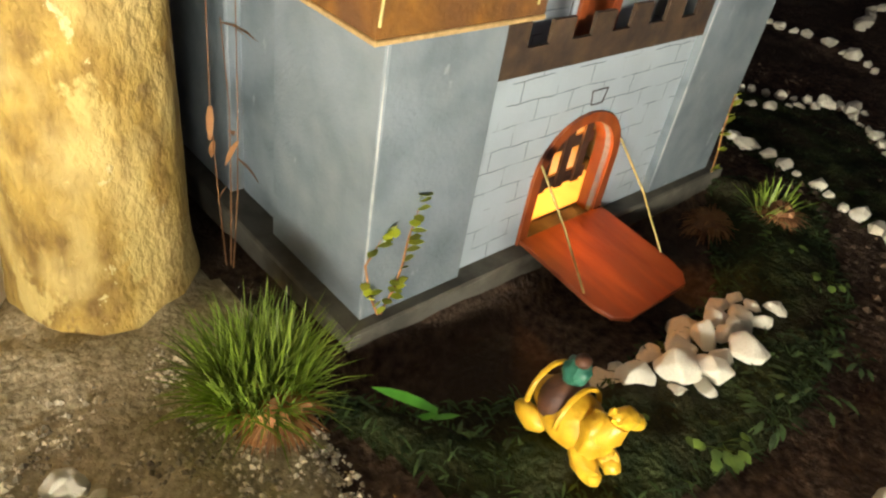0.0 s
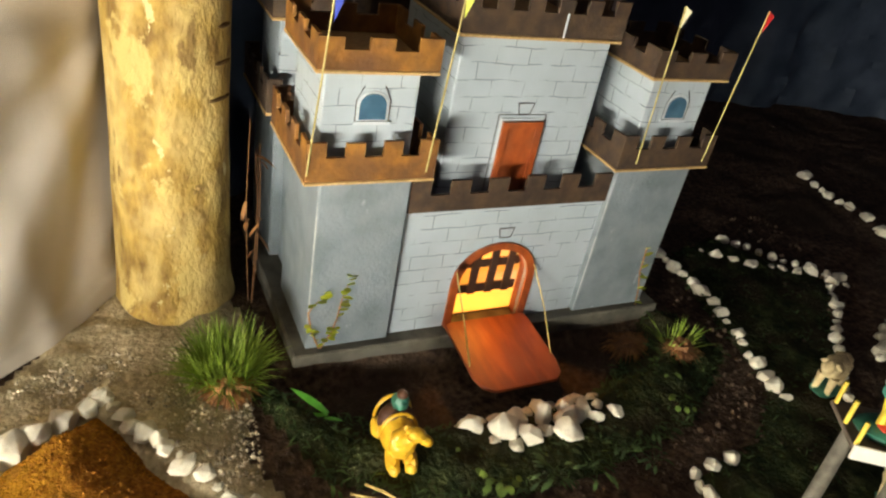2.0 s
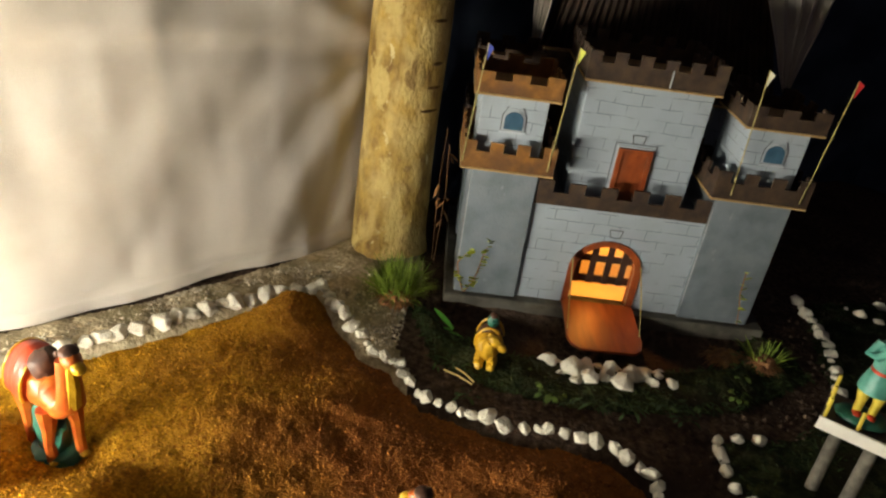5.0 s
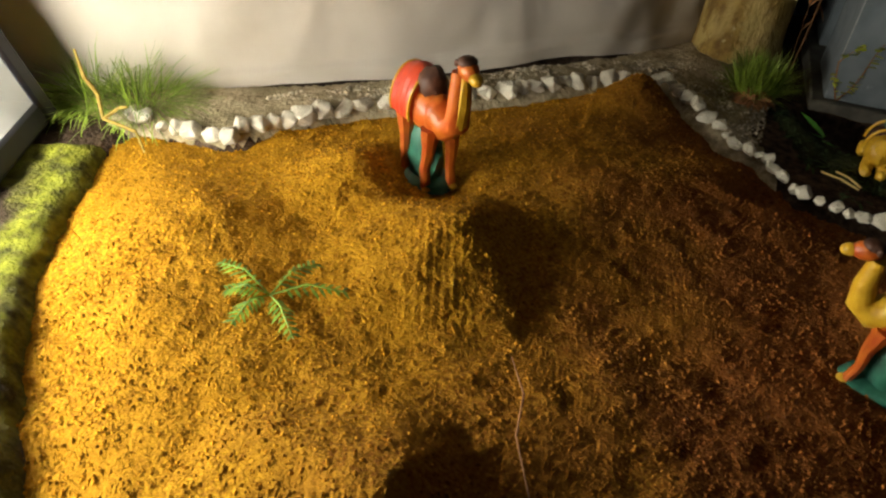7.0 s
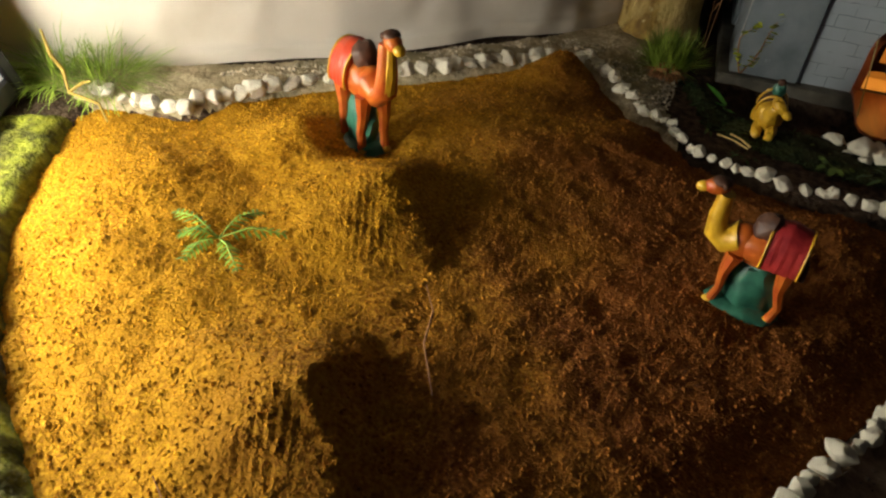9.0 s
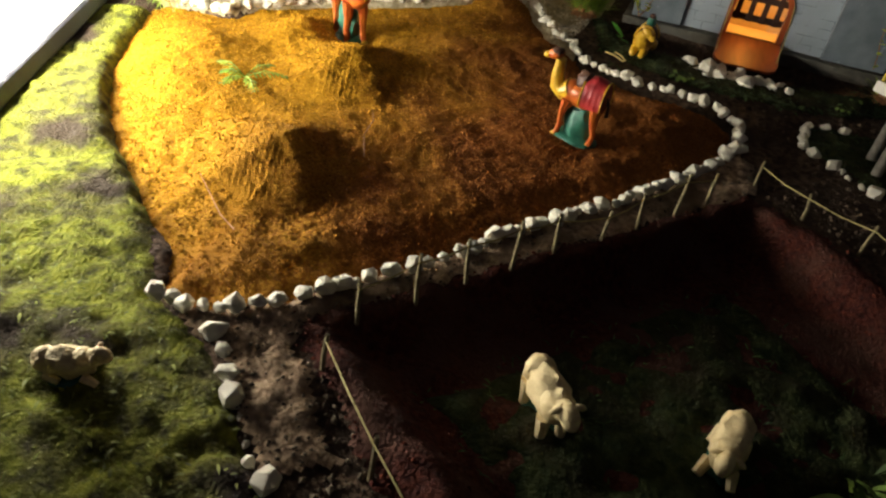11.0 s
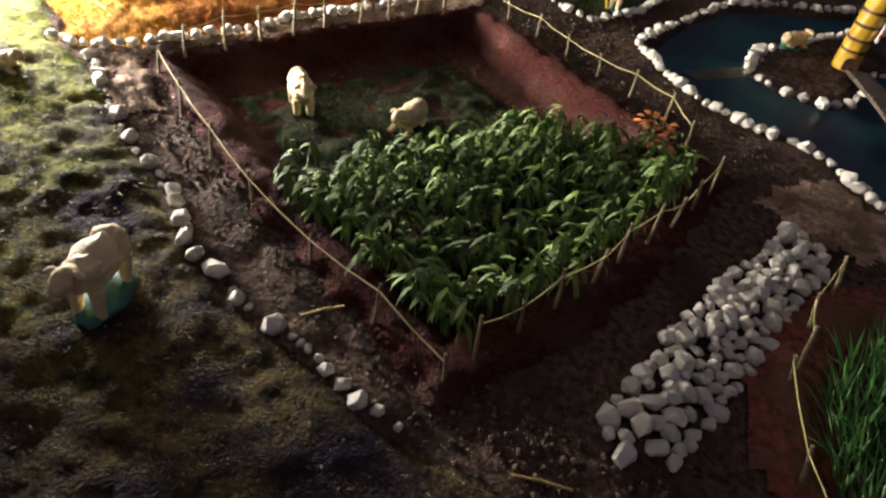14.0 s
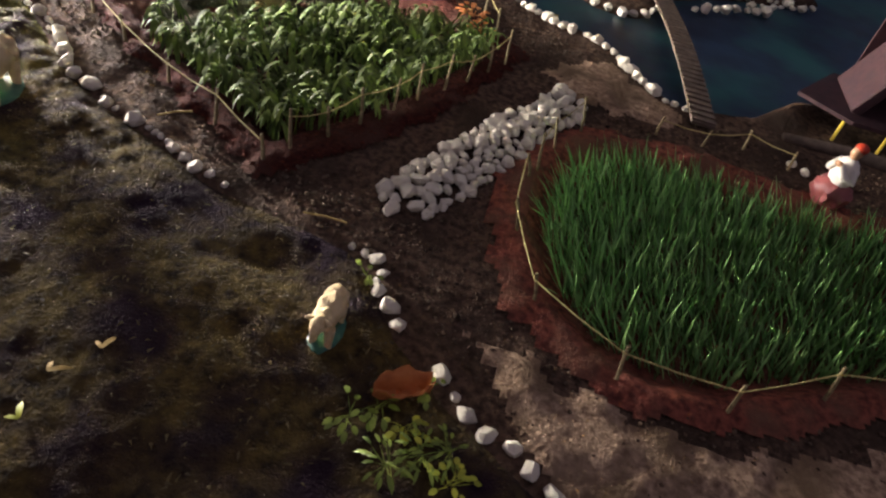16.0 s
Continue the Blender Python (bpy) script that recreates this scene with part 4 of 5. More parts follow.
bm = bmesh.new()
# slanted white reflector from the rim to the lamp plate
o = [(.028, .032), (FW - .028, .032), (FW - .028, FH - .028), (.028, FH - .028)]
q = [(.105, .095), (FW - .105, .095), (FW - .105, FH - .09), (.105, FH - .09)]
vo, vi = [bm.verts.new((x, .002, z)) for x, z in o], [bm.verts.new((x, -.035, z)) for x, z in q]
for i in range(4):
    j = (i + 1) % 4
    bm.faces.new((vo[i], vo[j], vi[j], vi[i]))
bm.faces.new(vi)
bmesh.ops.recalc_face_normals(bm, faces=bm.faces[:])
part("reflector", bm, FROST, flood, "white slanted reflector", smooth=False)
bm = bmesh.new()
for i in range(15):
    for j in range(3):
        x, z = .125 + i * .041, .125 + j * .034
        box(bm, x - .011, -.032, z - .011, x + .011, -.028, z + .011)
part("lamp_array", bm, TUBE, flood, "glowing array of lamp chips", smooth=False)
bm = bmesh.new()
sweep(bm, [(-.006, -.02, .16), (-.006, -.09, .035), (FW + .006, -.09, .035), (FW + .006, -.02, .16)], .005)
part("bracket", bm, BLACKFRAME, flood)

# ---- stones ----
STONES = []
hrnd = random.Random(77)
for i in range(12):
    # angular broken quartz: the hull of a few random points
    bm = bmesh.new()
    for k in range(14):
        zz, aa = 1 - (2 * k + 1) / 14, k * 2.4 + i
        v = Vector((math.sqrt(1 - zz * zz) * math.cos(aa), math.sqrt(1 - zz * zz) * math.sin(aa), zz))
        v = (v + Vector((hrnd.gauss(0, .22), hrnd.gauss(0, .22), hrnd.gauss(0, .22)))).normalized() * hrnd.uniform(.9, 1.1)
        bm.verts.new((v.x * 1.0, v.y * .92, v.z * .84))
    h = bmesh.ops.convex_hull(bm, input=bm.verts[:])
    bmesh.ops.delete(bm, geom=list({e for e in h["geom_interior"] if isinstance(e, bmesh.types.BMVert)}), context="VERTS")
    bmesh.ops.bevel(bm, geom=bm.edges[:], offset=.05, segments=1, affect="EDGES")
    STONES.append(mesh_of("stone", bm, STONE, smooth=False))
srnd = random.Random(5)


def stone(x, y, z, size, group, label, parent=None, material=None):
    size *= 1.2
    ob = new("stone" if parent else "border_stone", STONES[srnd.randrange(12)])
    ob.matrix_basis = Matrix.LocRotScale((x, y, z), Euler((srnd.uniform(-.4, .4), srnd.uniform(-.4, .4), srnd.uniform(0, 6.28))), (size * srnd.uniform(.85, 1.25), size * srnd.uniform(.8, 1.1), size * srnd.uniform(.75, 1.1)))
    if parent:
        ob.parent = parent
    else:
        tagged(ob, label, "stone", group)
    return ob


FAR = []


def stone_row(pts, gap, size, group, label="rough white quartz stone laid in a border row on earth", zf=gz, jitter=.004, sizes=(.6, .75, .9, 1, 1.1, 1.25), far=False):
    left = 0.0
    for (x0, y0), (x1, y1) in zip(pts, pts[1:]):
        d = math.hypot(x1 - x0, y1 - y0)
        while left < d:
            f = left / d
            s = size * srnd.choice(sizes) * srnd.uniform(.93, 1.07)
            x, y = x0 + (x1 - x0) * f + srnd.uniform(-jitter, jitter), y0 + (y1 - y0) * f + srnd.uniform(-jitter, jitter)
            if far:
                FAR.append((x, y, max(zf(x, y), -.003) + s * .45, s * 1.2))
            else:
                stone(x, y, max(zf(x, y), -.003) + s * .45, s, group, label)
            left += gap * .9 * srnd.uniform(.8, 1.25) * (s / size) ** .5
        left -= d


stone_row(SAND_EDGE[:11], .0265, .0138, "sand border stones", sizes=(.8, .9, 1, 1.1))
stone_row(SAND_EDGE[10:15], .019, .0098, "sand border stones", zf=lambda x, y: gz(x, y) + .009)
stone_row(SAND_EDGE[14:30], .0215, .0100, "sand border stones", zf=lambda x, y: gz(x, y) + .008, sizes=(.75, .85, 1, 1.1, 1.2))
stone_row([(.04, -.85), (.08, -.88), (.15, -.95), (.21, -1.0), (.30, -1.07), (.36, -1.11), (.42, -1.17), (.48, -1.21), (.53, -1.24), (.60, -1.26)], .030, .0108, "moss border stones", jitter=.007, sizes=(.4, .5, .65, .9, 1.1, 1.3))
stone_row([(.60, -1.26), (.69, -1.31), (.76, -1.33)], .024, .009, "moss border stones")
stone_row([(.95, -1.365), (.98, -1.375), (1.0, -1.40), (1.0, -1.43), (1.04, -1.475), (1.06, -1.49)], .026, .010, "moss border stones")
stone_row([(1.11, -1.53), (1.15, -1.565), (1.19, -1.59), (1.22, -1.605), (1.27, -1.645), (1.32, -1.68)], .034, .011, "moss border stones")
stone_row([(.90, -.25), (.92, -.29), (.97, -.365), (1.04, -.44), (1.11, -.48), (1.17, -.495), (1.25, -.525), (1.30, -.605), (1.36, -.685), (1.43, -.715)], .026, .0112, "river bank stones")
stone_row([(.90, -.24), (.94, -.15), (1.01, -.01), (1.10, .13), (1.21, .19), (1.35, .25), (1.6, .36)], .029, .0105, "river bank stones", far=True)
stone_row([(1.13, -.23), (1.15, -.14), (1.23, -.04), (1.30, .04), (1.5, .2)], .04, .012, "island border stones", far=True)
stone_row([(1.13, -.25), (1.20, -.30), (1.26, -.315), (1.32, -.30), (1.37, -.2), (1.40, -.11), (1.50, -.02), (1.65, .08), (1.74, .1)], .04, .012, "island border stones", far=True)
stone_row([(1.46, -.15), (1.58, -.06), (1.68, -.01)], .04, .014, "island border stones", far=True)
stone_row([(1.52, .16), (1.75, .24)], .05, .012, "far border stones", far=True)
stone_row([(1.62, .0), (1.82, .12)], .05, .012, "far border stones", far=True)
stone_row([(1.78, .52), (1.98, .57), (2.15, .55)], .05, .014, "far border stones", far=True)
stone_row([(.70, .035), (.63, .03), (.63, -.07), (.67, -.11), (.72, -.155), (.79, -.185), (.83, -.15), (.89, -.06), (.94, .06), (1.02, .14), (1.15, .25), (1.23, .33), (1.18, .41), (1.11, .5)], .027, .0095, "field border stones", far=True)
stone_row([(.86, .1), (.89, .2), (.92, .28), (.94, .38), (.94, .47)], .028, .010, "field border stones", far=True)
stone_row([(1.03, .45), (1.12, .39), (1.19, .35), (1.25, .34), (1.245, .28)], .03, .010, "path border stones", far=True)
stone_row([(1.62, .72), (1.58, .59), (1.56, .45), (1.5, .38)], .04, .014, "path border stones", far=True)
stone_row([(1.62, -.80), (1.69, -.83)], .05, .014, "bank stones")


bm = bmesh.new()
for x, y, z, r in FAR:
    k = len(bm.verts)
    bm.from_mesh(STONES[srnd.randrange(12)])
    bm.verts.ensure_lookup_table()
    m = Matrix.LocRotScale((x, y, z), Euler((srnd.uniform(-.4, .4), srnd.uniform(-.4, .4), srnd.uniform(0, 6.28))), (r * srnd.uniform(.85, 1.25), r * srnd.uniform(.8, 1.1), r * srnd.uniform(.75, 1.1)))
    for v in bm.verts[k:]:
        v.co = m @ v.co
lone("far_border_stones", bm, STONE, "rough white quartz stones in rows round field and island", "stones", kind="stuff", smooth=False)


def pile(poly, count, size, label, height, name="stone_pile"):
    xs, ys = [p[0] for p in poly], [p[1] for p in poly]
    cxp, cyp = sum(xs) / len(xs), sum(ys) / len(ys)
    t = thing(name, (cxp, cyp, 0), label=label, category="stone pile")
    done, tries = [], 0
    while len(done) < count and tries < 9000:
        tries += 1
        x, y = srnd.uniform(min(xs), max(xs)), srnd.uniform(min(ys), max(ys))
        d = float(inside(poly, np.array([x]), np.array([y]))[0])
        s = size * srnd.uniform(.65, 1.3)
        if d < 0 or any(math.hypot(x - a, y - b) < (s + c) * .80 for a, b, c in done):
            continue
        done.append((x, y, s))
        o = stone(x - cxp, y - cyp, gz(x, y) + s * .35 + height * min(1, d / .04), s, "", "", t)


pile([(.40, .155), (.43, .20), (.50, .185), (.545, .20), (.59, .175), (.60, .14), (.53, .125), (.45, .12)], 34, .0148, "heap of chunky white stones at the foot of the drawbridge", .008)
pile([(.94, -1.23), (.97, -1.28), (1.03, -1.265), (1.08, -1.16), (1.14, -1.03), (1.22, -.87), (1.215, -.815), (1.17, -.79), (1.10, -.91), (1.03, -1.04), (.98, -1.15)], 210, .0108, "long low heap of white and grey pebbles on the earth", .01)


# ---- figurines ----
def camel(name, saddle, coat, loc, rz, label, s=1.0, kneel=False, tall=.014, length=1.0):
    bm = bmesh.new()
    lift = -.045 if kneel else .006
    ell(bm, (0, 0, .085 + lift), (.043, .021, .025), mi=0, sub=3, lump=.1, seed=1)
    ell(bm, (.028, 0, .085 + lift), (.022, .019, .024), mi=0)
    ell(bm, (-.028, 0, .087 + lift), (.022, .019, .024), mi=0)
    ell(bm, (.004, 0, .112 + lift), (.020, .015, .020), (0, 8, 0), mi=2, sub=3, lump=.25, seed=2)
    dz = -.03 if kneel else tall
    sweep(bm, [(.032, 0, .090 + lift), (.050, 0, .080 + lift), (.064, 0, .088 + lift), (.067, 0, .108 + lift + dz * .6), (.066, 0, .138 + lift + dz)], [.020, .017, .0145, .0125, .010], 12, 0 if tall > 0 else 3)
    lift += dz
    ell(bm, (.080, 0, .143 + lift), (.017, .0095, .0105), (0, 12, 0), mi=0)
    ell(bm, (.096, 0, .138 + lift), (.010, .007, .0065), (0, 12, 0), mi=3)
    ell(bm, (.076, 0, .150 + lift), (.013, .010, .006), mi=2)
    for sy in (-1, 1):
        ell(bm, (.070, sy * .009, .149 + lift), (.0035, .002, .004), mi=2)
    lift -= dz
    # saddle cloth: a pleated drape over the back, with gilt edges
    rows = []
    for i in range(13):
        x = -.046 + .046 * i / 12
        peak = .047 - .012 * abs(i / 12 - .55)
        rows.append([bm.verts.new((x, (.0255 + .0010 * math.sin(i * 2.1) * abs(math.sin(radians(a)))) * math.sin(radians(a)), .083 + lift + peak * math.cos(radians(a)) * (1 if abs(a) < 91 else .6))) for a in range(-110, 111, 10)])
    for r0, r1 in zip(rows, rows[1:]):
        for k in range(len(r0) - 1):
            f = bm.faces.new((r0[k], r1[k], r1[k + 1], r0[k + 1]))
            f.material_index = 1
    for r in (rows[0], rows[-1]):
        sweep(bm, [v.co.copy() for v in r], .0018, 5, 3)
        f = bm.faces.new(r if r is rows[0] else r[::-1])
        f.material_index = 1
    if tall > 0:
        sweep(bm, [(.056, 0, .078 + lift), (.070, 0, .090 + lift), (.074, 0, .110 + lift + dz * .6), (.074, 0, .136 + lift + dz)], [.009, .009, .008, .005], 8, 3)
    for sx, px in ((1, .030), (-1, -.034)):
        for sy in (-1, 1):
            if kneel:
                sweep(bm, [(px, sy * .014, .04), (px + .02 * sx, sy * .017, .02), (px - .01, sy * .018, .008)], [.011, .009, .007], 8, 0)
            else:
                st = .006 * sy * sx
                sweep(bm, [(px, sy * .012, .08), (px + st * .5 + .002, sy * .013, .052), (px + st - .002, sy * .013, .028), (px + st + .003, sy * .013, .008)], [.012, .0075, .0058, .0062], 8, 0)
                ell(bm, (px + st + .006, sy * .013, .006), (.008, .006, .005), mi=3)
    sweep(bm, [(-.045, 0, .095 + lift), (-.054, 0, .08 + lift), (-.054, 0, .06 + lift)], [.004, .003, .004], 6, 2)
    if kneel:
        ell(bm, (0, 0, .004), (.05, .03, .008), mi=4, lump=.2)
    else:
        ell(bm, (0, 0, .004), (.05, .027, .012), mi=4, sub=3, lump=.25, seed=4)
        ell(bm, (-.002, 0, .03), (.034, .016, .05), mi=4, sub=3, lump=.3, seed=6)
    ob = lone(name, bm, [coat, saddle, BROWNHAIR, GOLD, GREENPAINT], label, "figurine", m=pose(*loc, 0, 0, rz) @ Matrix.Diagonal((s * length, s * 1.05, s, 1)))
    return ob


camel("camel_figurine", REDGLAZE, ORANGE, (-.195, -.105, sz(-.195, -.105) + .004), -36, "glazed orange red camel figurine with saddle on green base", 1.04, tall=.008, length=.77)
camel("camel_figurine", CRIMSON, ORANGE, (.280, -.262, sz(.28, -.262) - .002), 168, "glazed orange camel figurine with crimson saddle on green base", .82, tall=.0, length=.9)
# the lying golden camel before the gate
bm = bmesh.new()
ell(bm, (-.004, 0, .034), (.042, .026, .029), sub=3, lump=.15, seed=3)
for sy in (-1, 1):
    ell(bm, (.034, sy * .013, .016), (.020, .010, .013), (0, 20, 0), sub=3, lump=.3, seed=sy + 4)
    ell(bm, (.047, sy * .012, .010), (.010, .009, .009), sub=2, lump=.3, seed=sy + 6)
    ell(bm, (-.03, sy * .022, .016), (.020, .009, .014), sub=2, lump=.2, seed=sy + 8)
ell(bm, (.030, 0, .040), (.018, .020, .026), sub=3, lump=.25, seed=5)
sweep(bm, [(.030, 0, .045), (.042, .002, .056), (.043, .006, .066)], [.017, .014, .011], 12)
ell(bm, (.044, .012, .069), (.0105, .016, .0115), (-28, 0, 0), sub=3, lump=.2)
ell(bm, (.046, .027, .059), (.0085, .012, .0085), (-40, 0, 0), sub=2, lump=.2)
ell(bm, (.038, .0, .077), (.004, .005, .006), sub=1)
ell(bm, (-.014, 0, .044), (.022, .0275, .027), mi=1, sub=3)
for x in (-.034, .005):
    sweep(bm, [(x, .027 * math.cos(k * math.pi / 10), .036 + .036 * math.sin(k * math.pi / 10)) for k in range(11)], .0028, 6, 0)
ell(bm, (-.012, .002, .080), (.013, .012, .016), mi=2, sub=3, lump=.3)
ell(bm, (-.008, .002, .096), (.008, .008, .007), mi=1, sub=2)
lone("camel_figurine", bm, [GOLD, BROWNHAIR, GREENPAINT], "golden yellow lying camel figurine with brown saddle and green pack", "figurine", m=pose(.318, .158, gz(.318, .158) + .006, 0, 0, 262) @ Matrix.Scale(.74, 4))


def sheep_mesh(seed, lying=False):
    bm = bmesh.new()
    z = .028 if lying else .047
    ell(bm, (0, 0, z), (.034, .019, .021), sub=3, lump=.22, seed=seed)
    ell(bm, (.022, 0, z + .004), (.017, .016, .018), sub=3, lump=.2, seed=seed + 2)
    ell(bm, (-.024, 0, z + .001), (.016, .017, .018), sub=3, lump=.2, seed=seed + 3)
    sweep(bm, [(.028, 0, z + .008), (.04, 0, z + .017)], [.012, .010], 10)
    ell(bm, (.046, 0, z + .018), (.014, .0095, .0105), (0, 30, 0), sub=2)
    for sy in (-1, 1):
        ell(bm, (.040, sy * .012, z + .022), (.003, .007, .0035), (sy * -30, 0, 0))
        for px in (.022, -.024):
            if lying:
                sweep(bm, [(px, sy * .012, .016), (px + .018, sy * .017, .008)], [.007, .005], 6)
            else:
                sweep(bm, [(px, sy * .010, z - .01), (px + .002, sy * .0105, .012), (px + .003, sy * .011, .004)], [.008, .0055, .005], 8)
    ell(bm, (-.038, 0, z), (.005, .005, .009), sub=1)
    ell(bm, (0, 0, .003), (.042, .023, .008), mi=1, lump=.2, seed=seed)
    return mesh_of("sheep_figurine", bm, [WOOL, GREENPAINT])


SHEEP = [sheep_mesh(1), sheep_mesh(7, True), sheep_mesh(12)]
for x, y, rz, k, s, lab in ((.375, -.765, -55, 0, 1.05, "cream sheep figurine standing on the pen turf"), (.560, -.730, 258, 1, 1.0, "cream sheep figurine beside the crop in the pen"), (.396, -1.297, 278, 2, 1.2, "cream sheep figurine on green base in the moss"),
                            (-.045, -.952, 20, 1, .76, "cream sheep figurine resting in the moss near the lamp"), (.97, -1.522, 268, 0, .85, "small white sheep figurine standing in the moss"), (.83, -.085, -95, 0, .75, "cream sheep figurine at the foot of the ladder"),
                            (.94, .10, 195, 2, .8, "white sheep figurine on green base in the field"), (1.225, -.078, 30, 1, .75, "small white sheep figurine on the river island")):
    ob = new("sheep_figurine", SHEEP[k])
    zz = moss_z(np.array([[x]]), np.array([[y]]))[0, 0] if float(inside(MOSS_EDGE, np.array([x]), np.array([y]))[0]) > 0 else gz(x, y) + .006
    ob.matrix_basis = pose(x, y, float(zz) - .003, 0, 0, rz) @ Matrix.Scale(s, 4)
    tagged(ob, lab, "figurine", "sheep figurines")


# ---- fences ----
frnd = random.Random(21)


def fence(pts, gap, height, label, cord=True, lean=.006, bend=0.0):
    """Twig posts in the earth with a cord tied along their tops."""
    f = thing("fence", (pts[0][0], pts[0][1], 0), label=label, category="fence")
    base = Vector((pts[0][0], pts[0][1], 0))
    tops, left = [], 0.0
    for (x0, y0), (x1, y1) in zip(pts, pts[1:]):
        d = math.hypot(x1 - x0, y1 - y0)
        while left < d:
            x, y = x0 + (x1 - x0) * left / d, y0 + (y1 - y0) * left / d
            h = height * frnd.uniform(.85, 1.2)
            zb, foot = -.004, min(gz(x, y), -.004)
            t = Vector((x - bend * h + frnd.uniform(-lean, lean), y + frnd.uniform(-lean, lean), zb + h))
            bm = bmesh.new()
            m = Vector((x, y, foot)).lerp(t, .5) + Vector((frnd.uniform(-.002, .002), frnd.uniform(-.002, .002), 0))
            sweep(bm, [Vector((x, y, foot - .015)) - base, m - base, t - base], [.0030, .0026, .0022], 6)
            part("post", bm, STICK, f)
            tops.append(t - Vector((0, 0, h * .14)) - base)
            left += gap * frnd.uniform(.9, 1.12)
        left -= d
    if cord:
        bm = bmesh.new()
        run = [tops[0]]
        for a, b in zip(tops, tops[1:]):
            run += [a.lerp(b, .5) - Vector((0, 0, .003)), b]
        sweep(bm, [p + Vector((0, -.003, 0)) for p in run], .0010, 5)
        part("cord", bm, TWINE, f, "yellowish twine")
    return f


fence([(.16, -.765), (.20, -.715), (.25, -.65), (.323, -.557), (.43, -.42), (.53, -.28)], .068, .066, "row of thin twig posts with twine along the pen's edge")
fence([(.555, -.25), (.66, -.32), (.76, -.39), (.87, -.47), (.97, -.56), (1.05, -.70)], .085, .056, "row of thin twig posts with yellow twine")
fence([(1.055, -.76), (1.0, -.87), (.93, -1.0), (.86, -1.12), (.79, -1.235)], .066, .074, "row of thin twig posts with twine beside the crop")
fence([(.777, -1.26), (.66, -1.20), (.52, -1.115), (.368, -1.02), (.22, -.90), (.10, -.785)], .125, .062, "row of thin twig posts with pale twine along the gravel path")
fence([(1.155, -1.10), (1.15, -1.2), (1.18, -1.34), (1.25, -1.425), (1.34, -1.465), (1.45, -1.45), (1.57, -1.385), (1.7, -1.34), (1.85, -1.29)], .14, .062, "row of green twig posts with yellow twine round the paddy", bend=.2)
fence([(1.165, -1.08), (1.19, -.99), (1.23, -.90)], .085, .07, "row of crooked twig posts by the paddy", bend=.2)
fence([(1.36, -.84), (1.45, -.83), (1.54, -.79), (1.6, -.80), (1.66, -.86)], .09, .045, "row of low twig posts by the river")

# ---- crop, paddy and grass ----
CROP = [(.46, -1.03), (.56, -.88), (.68, -.74), (.80, -.60), (.93, -.64), (1.04, -.70), (.95, -.92), (.86, -1.09), (.77, -1.21), (.62, -1.13)]
crnd = random.Random(31)


def scatter(poly, count, rnd, sep=0.0):
    xs, ys = [p[0] for p in poly], [p[1] for p in poly]
    rs = np.random.RandomState(rnd.randrange(9999))
    X, Y = rs.uniform(min(xs), max(xs), count * 12), rs.uniform(min(ys), max(ys), count * 12)
    ok = inside(poly, X, Y) > 0
    out = []
    for x, y in zip(X[ok].tolist(), Y[ok].tolist()):
        if len(out) == count:
            break
        if not (sep and any(abs(x - a) < sep and math.hypot(x - a, y - b) < sep for a, b in out)):
            out.append((x, y))
    return out


bm = bmesh.new()
for x, y in scatter(CROP, 360, crnd, .012):
    z, h = gz(x, y), crnd.uniform(.05, .10)
    tip = Vector((x + crnd.uniform(-.01, .01), y + crnd.uniform(-.01, .01), z + h))
    blade(bm, (x, y, z), tip - Vector((x, y, z)), h, .003, 0, 2)
    for k in range(crnd.randint(7, 11)):
        a = crnd.uniform(0, 6.28)
        p = Vector((x, y, z)).lerp(tip, crnd.uniform(.5, 1))
        blade(bm, p, (math.cos(a), math.sin(a), crnd.uniform(-.1, .6)), crnd.uniform(.018, .044), crnd.uniform(.0045, .0085), crnd.uniform(1.2, 3.2), 4, cup=.2)
lone("seedling_crop", bm, LEAF, "dense bed of young green seedlings with drooping pointed leaves", "plants", kind="stuff")

bm = bmesh.new()
spots = scatter(grown(PADDY, .83), 6500, crnd)
for (x, y), z in zip(spots, ground_z(*np.array([spots]).transpose(2, 0, 1))[0].tolist()):
    a, l = crnd.uniform(0, 6.28), crnd.uniform(.03, .095)
    blade(bm, (x, y, z), (math.cos(a) * .25 - .38 + crnd.gauss(0, .12), math.sin(a) * .3 + crnd.gauss(0, .12), 1), l, crnd.uniform(.0026, .005), crnd.uniform(.0, .5), 3)
lone("paddy_grass", bm, BLADE, "thick upright green paddy shoots", "grass", kind="stuff")


def tuft(x, y, z, count, r, length, label, material=GRASS, width=.0022, roots=True, group="", lean=.7, droop=.7):
    t = thing("grass_tuft", (x, y, z), label=label, category="grass tuft", group=group)
    bm = bmesh.new()
    for i in range(count):
        a, q = crnd.uniform(0, 6.28), r * math.sqrt(crnd.random())
        l = length * crnd.uniform(.5, 1.15)
        blade(bm, (q * math.cos(a), q * math.sin(a), .004), (math.cos(a) * lean * q / r + crnd.gauss(0, .3), math.sin(a) * lean * q / r + crnd.gauss(0, .3), 1), l, width, crnd.uniform(.1, droop), 3)
    part("foliage", bm, material, t)
    if roots:
        bm = bmesh.new()
        ell(bm, (0, -r * .8, .006), (r, r, .02), sub=3, lump=.5, seed=x * 9)
        for i in range(160):
            a = crnd.uniform(0, 6.28)
            blade(bm, (r * .8 * math.cos(a), r * .8 * math.sin(a) - r * .8, .016), (math.cos(a), math.sin(a), crnd.uniform(-.6, .5)), crnd.uniform(.01, .025), .0018, .6, 2)
        part("root_clump", bm, DRYSTEM, t, "brown root clump")
    return t


